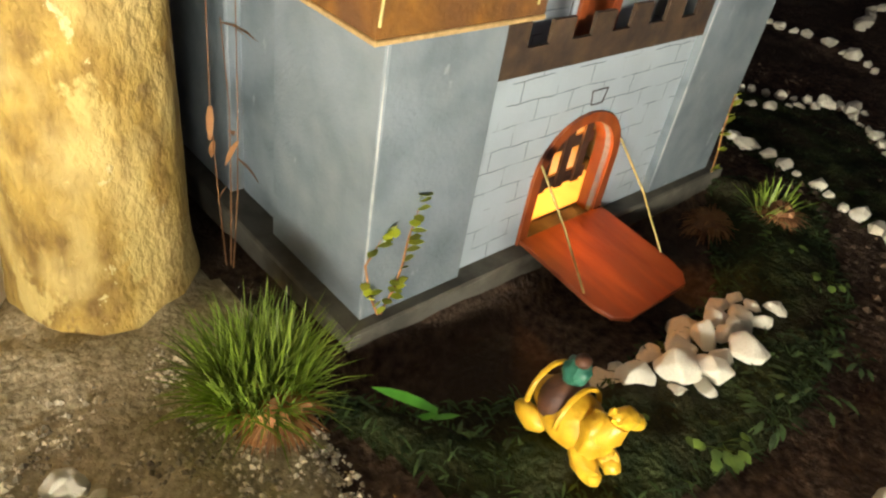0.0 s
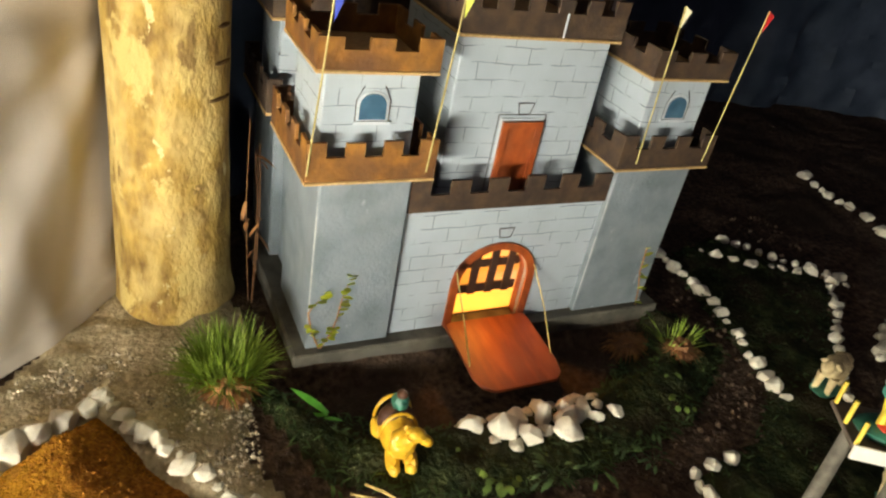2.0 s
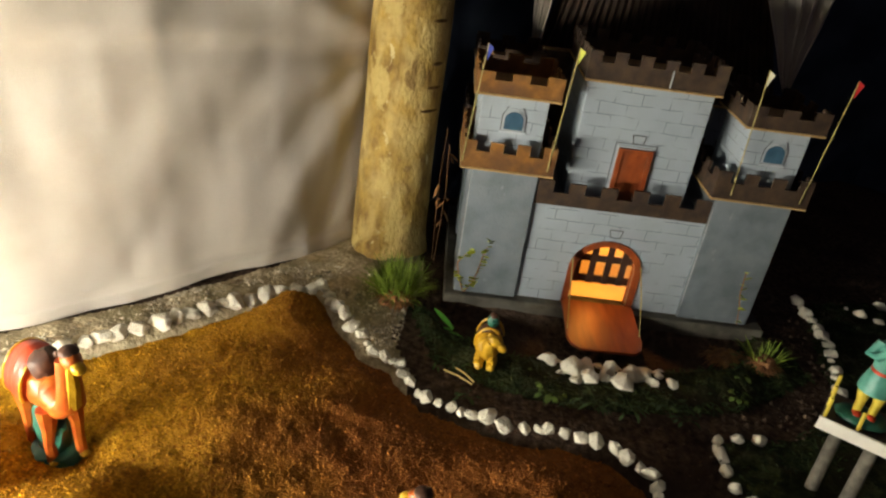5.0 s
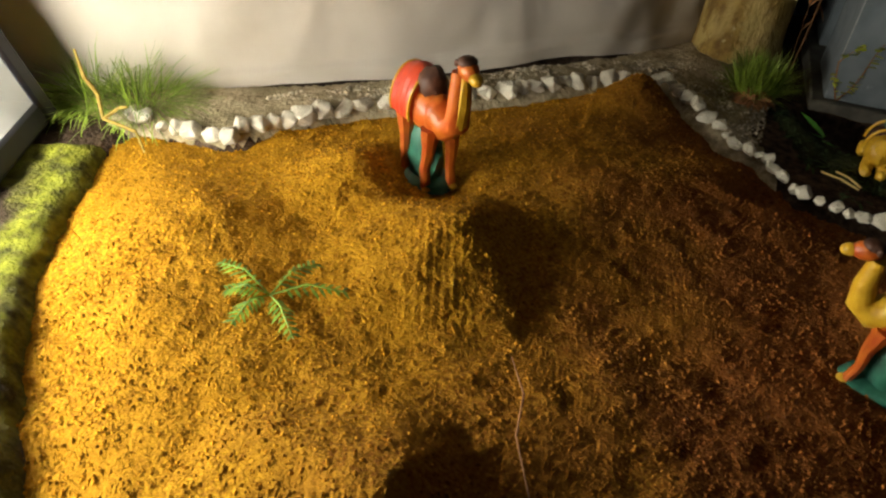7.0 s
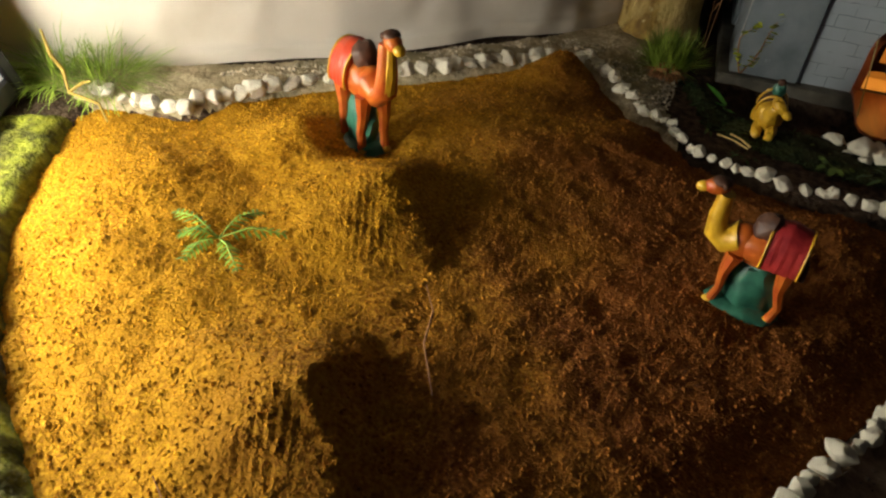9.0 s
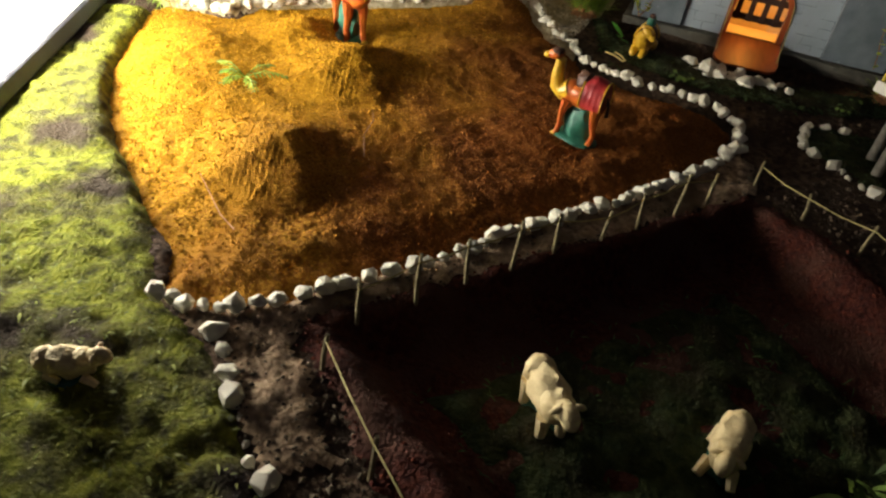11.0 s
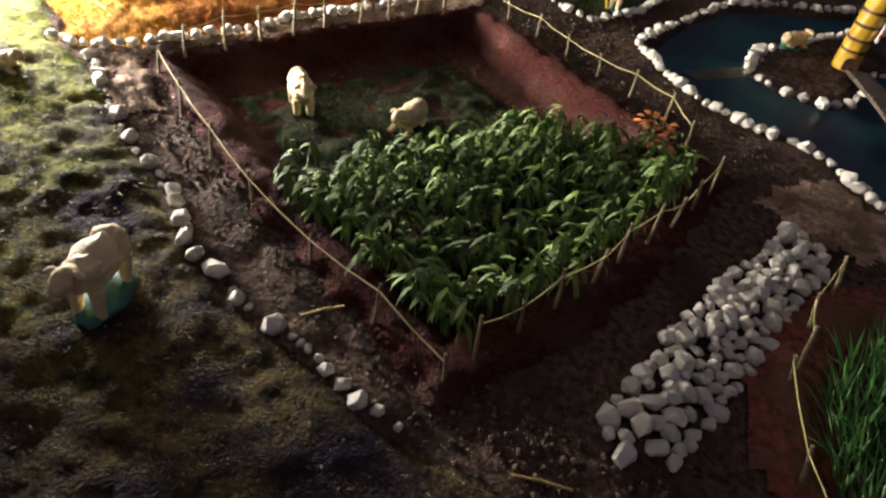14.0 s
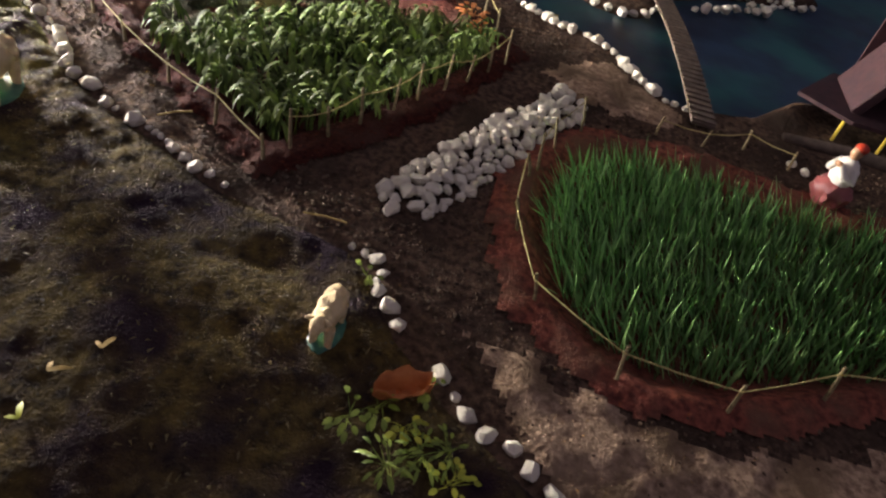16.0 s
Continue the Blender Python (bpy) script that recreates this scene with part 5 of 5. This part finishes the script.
tuft(.170, .315, gz(.17, .31), 1300, .026, .066, "bushy fresh green grass tuft with brown roots beside the trunk", width=.0016, lean=.22, droop=1.2)
tuft(.78, .235, gz(.78, .235), 70, .016, .045, "small green grass tuft before the castle")
tuft(-.60, -.10, .0, 560, .055, .075, "feathery dry green grass clump in the cloth's corner", GRASS, .0013, False, lean=1.4, droop=2.0)
tuft(-.655, -.12, .0, 420, .04, .08, "feathery dry green grass clump in the cloth's corner", GRASS, .0013, False, lean=1.4, droop=2.0)


def sprig(name, x, y, z, count, length, width, label, material, spread=1.0, up=.4, droop=.8, stem=None):
    """A low plant: leaves from one root."""
    t = thing(name, (x, y, z), label=label, category="plant")
    bm = bmesh.new()
    for i in range(count):
        a = crnd.uniform(0, 6.28)
        d = Vector((math.cos(a) * spread, math.sin(a) * spread, up * crnd.uniform(.3, 1.4)))
        p = Vector((crnd.uniform(-.004, .004), crnd.uniform(-.004, .004), 0))
        q = p + d.normalized() * length * crnd.uniform(.4, .9)
        blade(bm, p, d, (q - p).length, .0012, .1, 2)
        blade(bm, q, d + Vector((0, 0, -.2)), length * crnd.uniform(.35, .6), width, droop, 3)
    part("foliage", bm, material, t)
    return t


for x, y, n, l, w in ((.41, .085, 12, .022, .011), (.39, .12, 8, .018, .01), (.47, .075, 14, .03, .006), (.52, .07, 14, .03, .006), (.58, .085, 14, .03, .006), (.64, .11, 10, .028, .006), (.70, .13, 8, .018, .011), (.72, .19, 10, .022, .01), (.75, .22, 10, .03, .005),
                      (.29, .06, 8, .02, .006), (.24, .14, 8, .02, .005), (.60, .06, 10, .026, .006), (.55, .1, 10, .026, .006)):
    sprig("weed", x, y, gz(x, y) + .006, n, l, w * .8, "small dark green weed in the turf", DARKBLADE if w < .009 else LEAF)
t = thing("fallen_leaf", (.268, .235, gz(.268, .235) + .012), label="bright green forked leaf fallen on the turf", category="leaf")
bm = bmesh.new()
blade(bm, (0, 0, .010), (-.72, .78, .50), .052, .011, .3, 4)
blade(bm, (0, 0, .008), (-.97, .15, .12), .052, .008, .2, 4)
blade(bm, (-.004, 0, .004), (.9, -.4, .2), .022, .006, .4, 3)
part("leaf_blade", bm, BRIGHTLEAF, t)
t = thing("palm_sprig", (-.24, -.375, sz(-.24, -.375) + .004), label="small green fern sprig lying on the sand", category="plant")
for a, k1 in ((22, 1.1), (68, .85), (165, 1.0), (205, .6), (262, .8), (318, 1.05)):
    bm = bmesh.new()
    ca, sa = math.cos(radians(a)), math.sin(radians(a))
    sweep(bm, [(0, 0, 0), (.03 * k1 * ca, .03 * k1 * sa, .014), (.062 * k1 * ca, .062 * k1 * sa, .005)], .0009, 5)
    for k in range(8):
        f = (.014 + .0064 * k) * k1
        for s in (-1, 1):
            blade(bm, (f * ca, f * sa, .006 + .004 * math.sin(k * .4)), (ca * .7 - s * sa, sa * .7 + s * ca, .15), (.0145 - .0012 * abs(k - 3)) * crnd.uniform(.7, 1.15), .0034, .5, 2)
    part("frond", bm, PALM, t)

# dry stems beside the castle, straw, twigs
t = thing("dry_plant", (.228, .47, 0), label="withered reddish stems with curled leaves between trunk and castle", category="plant")
for i in range(3):
    bm = bmesh.new()
    dx, dy = crnd.uniform(-.02, .01), crnd.uniform(-.03, .03)
    p = [Vector((dx * .3, dy * .3, -.01)), Vector((dx, dy, .08)), Vector((dx * 1.4, dy * 1.2, .15)), Vector((dx * .6, dy * 2, .22 + .02 * i))]
    sweep(bm, p, [.0007, .0006, .0005, .0004], 5)
    for k in range(3):
        q = p[1 + k % 2].lerp(p[2 + k % 2], crnd.random())
        blade(bm, q, (crnd.uniform(-1, 1), crnd.uniform(-1, 1), crnd.uniform(-1, .5)), crnd.uniform(.012, .03), .006, 1, 3)
    part("stem", bm, DRYSTEM, t)
t = thing("dry_clump", (.75, .285, gz(.75, .285)), label="clump of dry brown grass and roots at the castle corner", category="plant")
bm = bmesh.new()
ell(bm, (0, 0, .004), (.030, .020, .012), sub=3, lump=.7, seed=3)
for i in range(420):
    a = crnd.uniform(0, 6.28)
    k = crnd.random()
    blade(bm, (.028 * k * math.cos(a), .02 * k * math.sin(a), .012), (math.cos(a), math.sin(a), crnd.uniform(0, 1.4)), crnd.uniform(.014, .036), .0018, 1.2, 2)
part("root_ball", bm, DRYSTEM, t)
for x, y, rz, l in ((.275, .10, -35, .05), (.285, .105, -50, .04), (1.10, -.45, 20, .06), (.90, -1.34, 5, .06), (.62, -1.22, 40, .05)):
    bm = bmesh.new()
    ca, sa = math.cos(radians(rz)), math.sin(radians(rz))
    sweep(bm, [(-l / 2 * ca, -l / 2 * sa, 0), (0, 0, .003), (l / 2 * ca, l / 2 * sa, .001)], .0015, 5)
    lone("straw", bm, STRAW, "pale dry straw lying on the ground", "straw", m=pose(x, y, gz(x, y) + .009))
for pts, lab in (([(-.635, -.150, .085), (-.612, -.168, .062), (-.606, -.160, .038), (-.58, -.185, .022), (-.54, -.18, .012), (-.50, -.215, .012)], "yellow crooked twig leaning by the floodlight"), ([(-.135, -.632, .016), (-.105, -.655, .018), (-.07, -.682, .017), (-.033, -.706, .016)], "thin dark twig pressed into the sand"), ([(-.02, -.36, .016), (0.0, -.40, .022), (.005, -.44, .018), (.03, -.49, .016)], "thin pale twig stuck in the sand")):
    b0 = Vector(pts[0])
    bm = bmesh.new()
    k = .0026 if "yellow" in lab else .0009
    pts = [(x, y, (sz(x, y) if k < .002 else 0) + (z - .012 if k < .002 else z)) for x, y, z in pts]
    sweep(bm, pts, [k * .6, k, k * 1.1, k * .9, k * .8, k * .5][:len(pts)], 6)
    if k > .002:
        sweep(bm, [(-.58, -.185, .022), (-.565, -.172, .034), (-.55, -.175, .04)], [.0024, .002, .0013], 6)
    lone("twig", bm, TWIGGY if k > .002 else DRYSTEM, lab, "twig")

# short blades on the turf
def turf(name, poly, count, lift, label):
    bm = bmesh.new()
    spots = scatter(poly, count, crnd)
    for (x, y), z in zip(spots, ground_z(*np.array([spots]).transpose(2, 0, 1))[0].tolist()):
        a = crnd.uniform(0, 6.28)
        blade(bm, (x, y, z + lift), (math.cos(a), math.sin(a), crnd.uniform(.3, 1.3)), crnd.uniform(.007, .018), crnd.uniform(.0014, .003), .9, 2)
    lone(name, bm, DARKBLADE, label, "grass", kind="stuff")


turf("castle_grass", FORE, 2600, .005, "short dark grass blades before the castle")
turf("pen_grass", PEN_FLOOR, 2200, .008, "short dark grass blades on the pen floor")
turf("field_grass", TRI, 1500, .004, "short dark grass blades in the stone edged field")

# fine moss blades on the lawn
bm = bmesh.new()
spots = scatter([(-.6, -.75), (.05, -.88), (.55, -1.26), (.95, -1.38), (1.2, -1.62), (.9, -1.75), (.2, -1.6), (-.5, -1.2)], 14000, crnd)
XY = np.array([spots]).transpose(2, 0, 1)
for (x, y), z, d in zip(spots, moss_z(*XY)[0].tolist(), inside(MOSS_EDGE, *XY)[0].tolist()):
    if d > .005:
        a = crnd.uniform(0, 6.28)
        blade(bm, (x, y, z - .002), (math.cos(a), math.sin(a), crnd.uniform(.2, 1)), crnd.uniform(.006, .016), crnd.uniform(.002, .004), .8, 2)
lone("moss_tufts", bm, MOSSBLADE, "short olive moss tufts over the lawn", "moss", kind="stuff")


def strew(name, spots, zf, lo, hi, material, label, keep=lambda x, y: True):
    """Loose grains lying on a surface."""
    bm = bmesh.new()
    for (x, y), z in zip(spots, zf(*np.array([spots]).transpose(2, 0, 1))[0].tolist()):
        if keep(x, y):
            s = lo + (hi - lo) * crnd.random() ** 3
            grain(bm, x, y, z + s * .3, s, crnd.uniform(0, 6.28))
    lone(name, bm, material, label, "gravel", kind="stuff", smooth=False)


strew("path_gravel", [(.08 + .85 * f + crnd.gauss(0, .035), -.82 - .52 * f ** .9 + crnd.gauss(0, .03)) for f in (crnd.random() for i in range(1500))], ground_z, .0015, .006, PEBBLE, "fine grey gravel strewn on the path")
strew("earth_grit", scatter([(-.5, -.04), (-.2, .22), (.0, .4), (.2, .4), (.19, .25), (.18, .15), (.15, .14), (.12, .19), (.05, .33), (-.2, .15), (-.4, 0)], 5500, crnd), lambda X, Y: ground_z(X, Y) + .004, .0012, .0042, GRIT, "small pale grit strewn on the earth")
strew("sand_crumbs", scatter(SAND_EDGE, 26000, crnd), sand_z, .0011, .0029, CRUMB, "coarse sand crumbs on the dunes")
strew("strip_grit", scatter(BANK, 1500, crnd), lambda X, Y: ground_z(X, Y) + .005, .0012, .004, PEBBLE, "small grit strewn on the earth strip")
strew("bank_grit", scatter([(.6, -.25), (.9, -.3), (1.1, -.5), (1.4, -.75), (1.1, -.75), (.8, -.48)], 900, crnd), ground_z, .0012, .004, PEBBLE, "small grit strewn on the river bank")
strew("verge_grit", scatter([(.85, -1.25), (1.1, -1.1), (1.15, -1.35), (1.3, -1.5), (1.7, -1.42), (1.7, -1.6), (1.3, -1.62), (1.02, -1.42)], 900, crnd), ground_z, .0012, .004, PEBBLE, "small grit strewn beside the paddy")

strew("soil_clods", scatter([(-.1, -.05), (.55, -.25), (1.0, -.6), (1.15, -.8), (1.0, -1.1), (.8, -1.28), (1.05, -1.45), (1.3, -1.65), (2.0, -1.5), (1.9, -.75), (1.4, -.75), (.95, -.35), (.95, -.1), (1.1, .2), (1.3, .3), (1.3, .6), (.9, .5), (.85, .2), (.6, .05)], 7000, crnd), ground_z, .0015, .007, CLOD, "loose brown clods strewn on the earth", lambda x, y: not (x < .56 and y < .03 and y > -.8) and not (.9 < x and -.7 < y < .15))
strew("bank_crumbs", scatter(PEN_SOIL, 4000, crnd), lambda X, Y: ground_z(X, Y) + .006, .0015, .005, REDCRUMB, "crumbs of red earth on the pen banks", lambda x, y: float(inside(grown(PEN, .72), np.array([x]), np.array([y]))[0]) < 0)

# ---- lookout stand with the piper ----
PX, PY = .733, -.108
stand = thing("lookout_stand", (PX, PY, gz(PX, PY)), -35, "small raised lookout with white edge, yellow rails and ladder", "stand")
bm = bmesh.new()
box(bm, -.06, -.002, .130, .014, .07, .136, bevel=.001)
part("deck", bm, PLANK, stand)
bm = bmesh.new()
box(bm, -.062, -.006, .124, .016, -.0025, .141, bevel=.001)
part("edge_board", bm, WHITEGLAZE, stand, "white front edge board")
for x, y in ((0, .008), (-.035, .055)):
    bm = bmesh.new()
    sweep(bm, [(x, y, -.02), (x, y, .130)], [.0085, .0075], 10)
    part("leg", bm, GREYWOOD, stand, "grey wooden leg")
for x, y in ((-.057, .003), (-.057, .034), (-.057, .065), (.011, .003), (.011, .034), (.011, .065), (-.022, .003)):
    bm = bmesh.new()
    sweep(bm, [(x, y, .134), (x, y, .164)], .0024, 6)
    part("rail_post", bm, YELLOW, stand, "yellow rail post")
for s in (0, .018):
    bm = bmesh.new()
    sweep(bm, [(.067, .047 + s, 0), (.015, .038 + s, .138)], .003, 6)
    part("ladder_side", bm, YELLOW, stand, "yellow ladder side")
for i in range(6):
    f = (i + .7) / 6.6
    bm = bmesh.new()
    x, y, z = .067 - .052 * f, .047 - .009 * f, .138 * f
    sweep(bm, [(x, y - .002, z), (x, y + .02, z)], .002, 5)
    part("rung", bm, YELLOW, stand)


def figure(name, loc, rz, label, s, seated, colours):
    """A small standing or seated figure statue as one mesh: base, legs, robe, arms, head, cap."""
    bm = bmesh.new()
    base, legs, robe, skin, cap = range(5)
    if seated:
        ell(bm, (0, 0, .02), (.026, .022, .022), mi=legs, sub=3, lump=.25)
        ell(bm, (0, 0, .05), (.017, .014, .024), mi=robe, sub=3)
        top = .082
    else:
        ell(bm, (0, 0, .004), (.028, .022, .007), mi=base, lump=.15)
        for sx in (-1, 1):
            ell(bm, (sx * .007, -.004, .009), (.005, .008, .004), mi=cap)
            sweep(bm, [(sx * .007, 0, .008), (sx * .0075, -.001, .024), (sx * .008, 0, .034), (sx * .006, 0, .050)], [.0042, .0048, .0066, .0075], 10, legs)
        sweep(bm, [(0, 0, .040), (0, 0, .048), (0, 0, .066), (0, 0, .080), (0, 0, .094), (0, 0, .101)], [.0175, .0165, .0118, .0130, .0135, .006], 16, robe)
        sweep(bm, [(0, 0, .063), (0, 0, .067)], [.0125, .0125], 16, cap)
        top = .114
    for sx in (-1, 1):
        sweep(bm, [(sx * .012, 0, top - .019), (sx * .0185, -.003, top - .034), (sx * .013, -.013, top - .030), (sx * .004, -.018, top - .017)], [.0055, .0055, .0048, .0036], 10, robe)
    if not seated:
        sweep(bm, [(0, -.010, top - .003), (0, -.022, top - .022)], [.0012, .0018], 6, cap)
    sweep(bm, [(0, 0, top - .016), (0, 0, top - .006)], [.005, .0045], 10, skin)
    ell(bm, (0, -.019, top - .017), (.0055, .004, .004), mi=skin)
    ell(bm, (0, -.001, top), (.0072, .0078, .0095), mi=skin, sub=3)
    ell(bm, (0, .002, top + .0055), (.0086, .0088, .0065), mi=cap, sub=3)
    return lone(name, bm, colours, label, "figurine", m=pose(*loc, 0, 0, rz) @ Matrix.Scale(s, 4))


figure("piper_figurine", (PX + .0, PY + .038, gz(PX, PY) + .136), -25, "glazed figurine in green coat, yellow breeches and red cap", 1.1, False, [GREENPAINT, YELLOW, COAT, SKIN, REDGLAZE])
figure("seated_figurine", (1.665, -.90, gz(1.665, -.9) + .002), -60, "seated figurine in pink skirt and white shawl with red headcloth", 1.35, True, [GREENPAINT, PINK, WHITEGLAZE, SKIN, REDGLAZE])

# ---- river: plank, log tower, hut ----
bm = bmesh.new()
prev = None
for i in range(25):
    f = i / 24
    x, y, z = 1.358 + .092 * f, -.14 - .63 * f, .008 + .018 * math.sin(math.pi * f)
    cur = [bm.verts.new((x + s * .023, y, z + h)) for s, h in ((-1, 0), (1, 0), (1, .006), (-1, .006))]
    if prev:
        for k in range(4):
            bm.faces.new((prev[k], prev[(k + 1) % 4], cur[(k + 1) % 4], cur[k]))
    else:
        bm.faces.new(cur)
    prev = cur
bm.faces.new(prev[::-1])
bmesh.ops.recalc_face_normals(bm, faces=bm.faces[:])
br = lone("footbridge", bm, PLANK, "narrow brown board footbridge over the river", "bridge")
for i in range(34):
    f = (i + .5) / 34
    bm = bmesh.new()
    x, y, z = 1.358 + .092 * f, -.14 - .63 * f, .015 + .018 * math.sin(math.pi * f)
    box(bm, x - .024, y - .006, z - .001, x + .024, y + .006, z + .0025)
    part("slat", bm, PLANK, br, smooth=False)
bm = bmesh.new()
for i in range(16):
    x, y = 1.02 + .12 * i / 16, -.315 + .09 * i / 16
    sweep(bm, [(x - .02, y + .012, -.008), (x + .02, y - .012, -.007)], .0009, 4)
lone("reed_mat", bm, STICK, "row of thin reeds laid across the water", "reeds", kind="stuff")
tw = thing("log_tower", (1.34, -.10, gz(1.34, -.10)), label="short golden bamboo tower with dark bands on the island", category="tower")
bm = bmesh.new()
sweep(bm, [(0, 0, -.01), (0, 0, .05), (.002, 0, .11), (.004, 0, .17)], [.027, .026, .025, .026], 20)
part("stem", bm, GOLD, tw)
for z in (.045, .07, .10, .13):
    bm = bmesh.new()
    sweep(bm, [(z * .02, 0, z - .003), (z * .02, 0, z + .003)], [.0275, .0275], 20)
    part("band", bm, BROWNHAIR, tw)
bm = bmesh.new()
arch_face(bm, -.012, .012, .004, .022, -.0285, .006)
part("doorway", bm, BROWNHAIR, tw, "dark arched doorway")
bm = bmesh.new()
box(bm, .024, -.03, .075, .028, .0, .115)
box(bm, .0245, -.0305, .085, .0285, -.0005, .095, mi=1)
part("banner", bm, [WHITEGLAZE, REDGLAZE], tw, "small red and white banner", smooth=False)

HX, HY = 1.86, -.56
hut = thing("hut", (HX, HY, gz(HX, HY)), 0, "plum brown board hut open at the front on a bark deck", "hut")
bm = bmesh.new()
o = [(-.22, -.03), (-.12, -.10), (.3, -.10), (.3, .12), (-.12, .12)]
lo, hi = [bm.verts.new((x, y, .046)) for x, y in o], [bm.verts.new((x, y, .054)) for x, y in o]
bm.faces.new(lo[::-1])
bm.faces.new(hi)
for i in range(5):
    bm.faces.new((lo[i], lo[(i + 1) % 5], hi[(i + 1) % 5], hi[i]))
part("floor_board", bm, HUTROOF, hut, smooth=False)
for s, x in ((1, -.11), (-1, .20)):
    bm = bmesh.new()
    m = Matrix.Translation((x, 0, .052)) @ Matrix.Rotation(radians(24 * s), 4, "Y")
    box(bm, -.012, -.06, 0, .012, .09, .32, bevel=.003, m=m)
    part("wall_board", bm, HUTROOF, hut)
bm = bmesh.new()
box(bm, -.10, .088, .054, .19, .095, .22)
part("back_board", bm, HUTROOF, hut, smooth=False)
for x, y in ((-.13, -.085), (-.04, -.092), (.06, -.092), (.2, -.09), (-.1, .1), (.25, .1)):
    bm = bmesh.new()
    sweep(bm, [(x, y, -.02), (x, y, .047)], .0035, 6)
    part("stilt", bm, YELLOW, hut, "yellow stilt")
bm = bmesh.new()
sweep(bm, [(-.24, -.14, .0), (-.1, -.135, .006), (.06, -.145, .004), (.3, -.14, .008)], [.010, .015, .014, .016], 10)
part("bark_log", bm, PLANK, hut, "rough bark log before the stilts")
figure("standing_figurine", (HX + .03, HY - .01, gz(HX, HY) + .054), 0, "pale green robed figurine standing in the hut", 1.25, False, [GREENPAINT, PALEGREEN, PALEGREEN, SKIN, WHITEGLAZE])

# dry leaf and weeds at the lawn's far end
t = thing("dry_leaf", (1.075, -1.575, .012), 30, "curled dry orange leaf on the lawn", "leaf", s=1.15)
bm = bmesh.new()
g = [[bm.verts.new((-.028 + .056 * i / 8, (-.017 + .034 * j / 5) * math.sin(math.pi * (.08 + .84 * i / 8)), .010 + .010 * math.cos(j * 1.3) + .004 * math.sin(i * 1.9 + j))) for j in range(6)] for i in range(9)]
for a, b in zip(g, g[1:]):
    for j in range(5):
        bm.faces.new((a[j], b[j], b[j + 1], a[j + 1]))
o = part("leaf_blade", bm, ORANGELEAF, t)
o.modifiers.new("thickness", "SOLIDIFY").thickness = .0008
for x, y, n, l in ((1.055, -1.60, 10, .03), (1.09, -1.615, 14, .022), (1.03, -1.62, 10, .025), (1.10, -1.56, 8, .02), (.985, -1.42, 6, .02), (1.115, -1.64, 22, .03), (1.14, -1.625, 18, .026), (1.085, -1.66, 22, .03), (1.15, -1.66, 14, .024)):
    sprig("weed", x, y, .012, n, l, .007 if n < 16 else .0042, "small light green weed on the lawn", GRASS if n != 14 else VINELEAF)

for x, y, rz, material, lab in ((.738, -1.682, 40, STRAW, "pale withered leaf lying on the lawn"), (.747, -1.737, 120, VINELEAF, "yellow green leaf lying on the lawn"), (.768, -1.639, 80, STRAW, "pale withered leaf lying on the lawn")):
    t = thing("fallen_leaf", (x, y, .016), rz, lab, "leaf")
    bm = bmesh.new()
    blade(bm, (0, 0, 0), (1, 0, .2), .024, .006, .7, 4, cup=.2)
    blade(bm, (0, 0, 0), (.4, .9, .2), .015, .005, .6, 3, cup=.2)
    part("leaf_blade", bm, material, t)

sprig("dry_sprig", .955, -.635, gz(.955, -.635) + .03, 16, .03, .012, "withered orange brown leaves at the crop's corner", ORANGELEAF, up=.6)
sprig("dry_sprig", .985, -.665, gz(.985, -.665) + .03, 12, .028, .012, "withered orange brown leaves at the crop's corner", ORANGELEAF, up=.6)
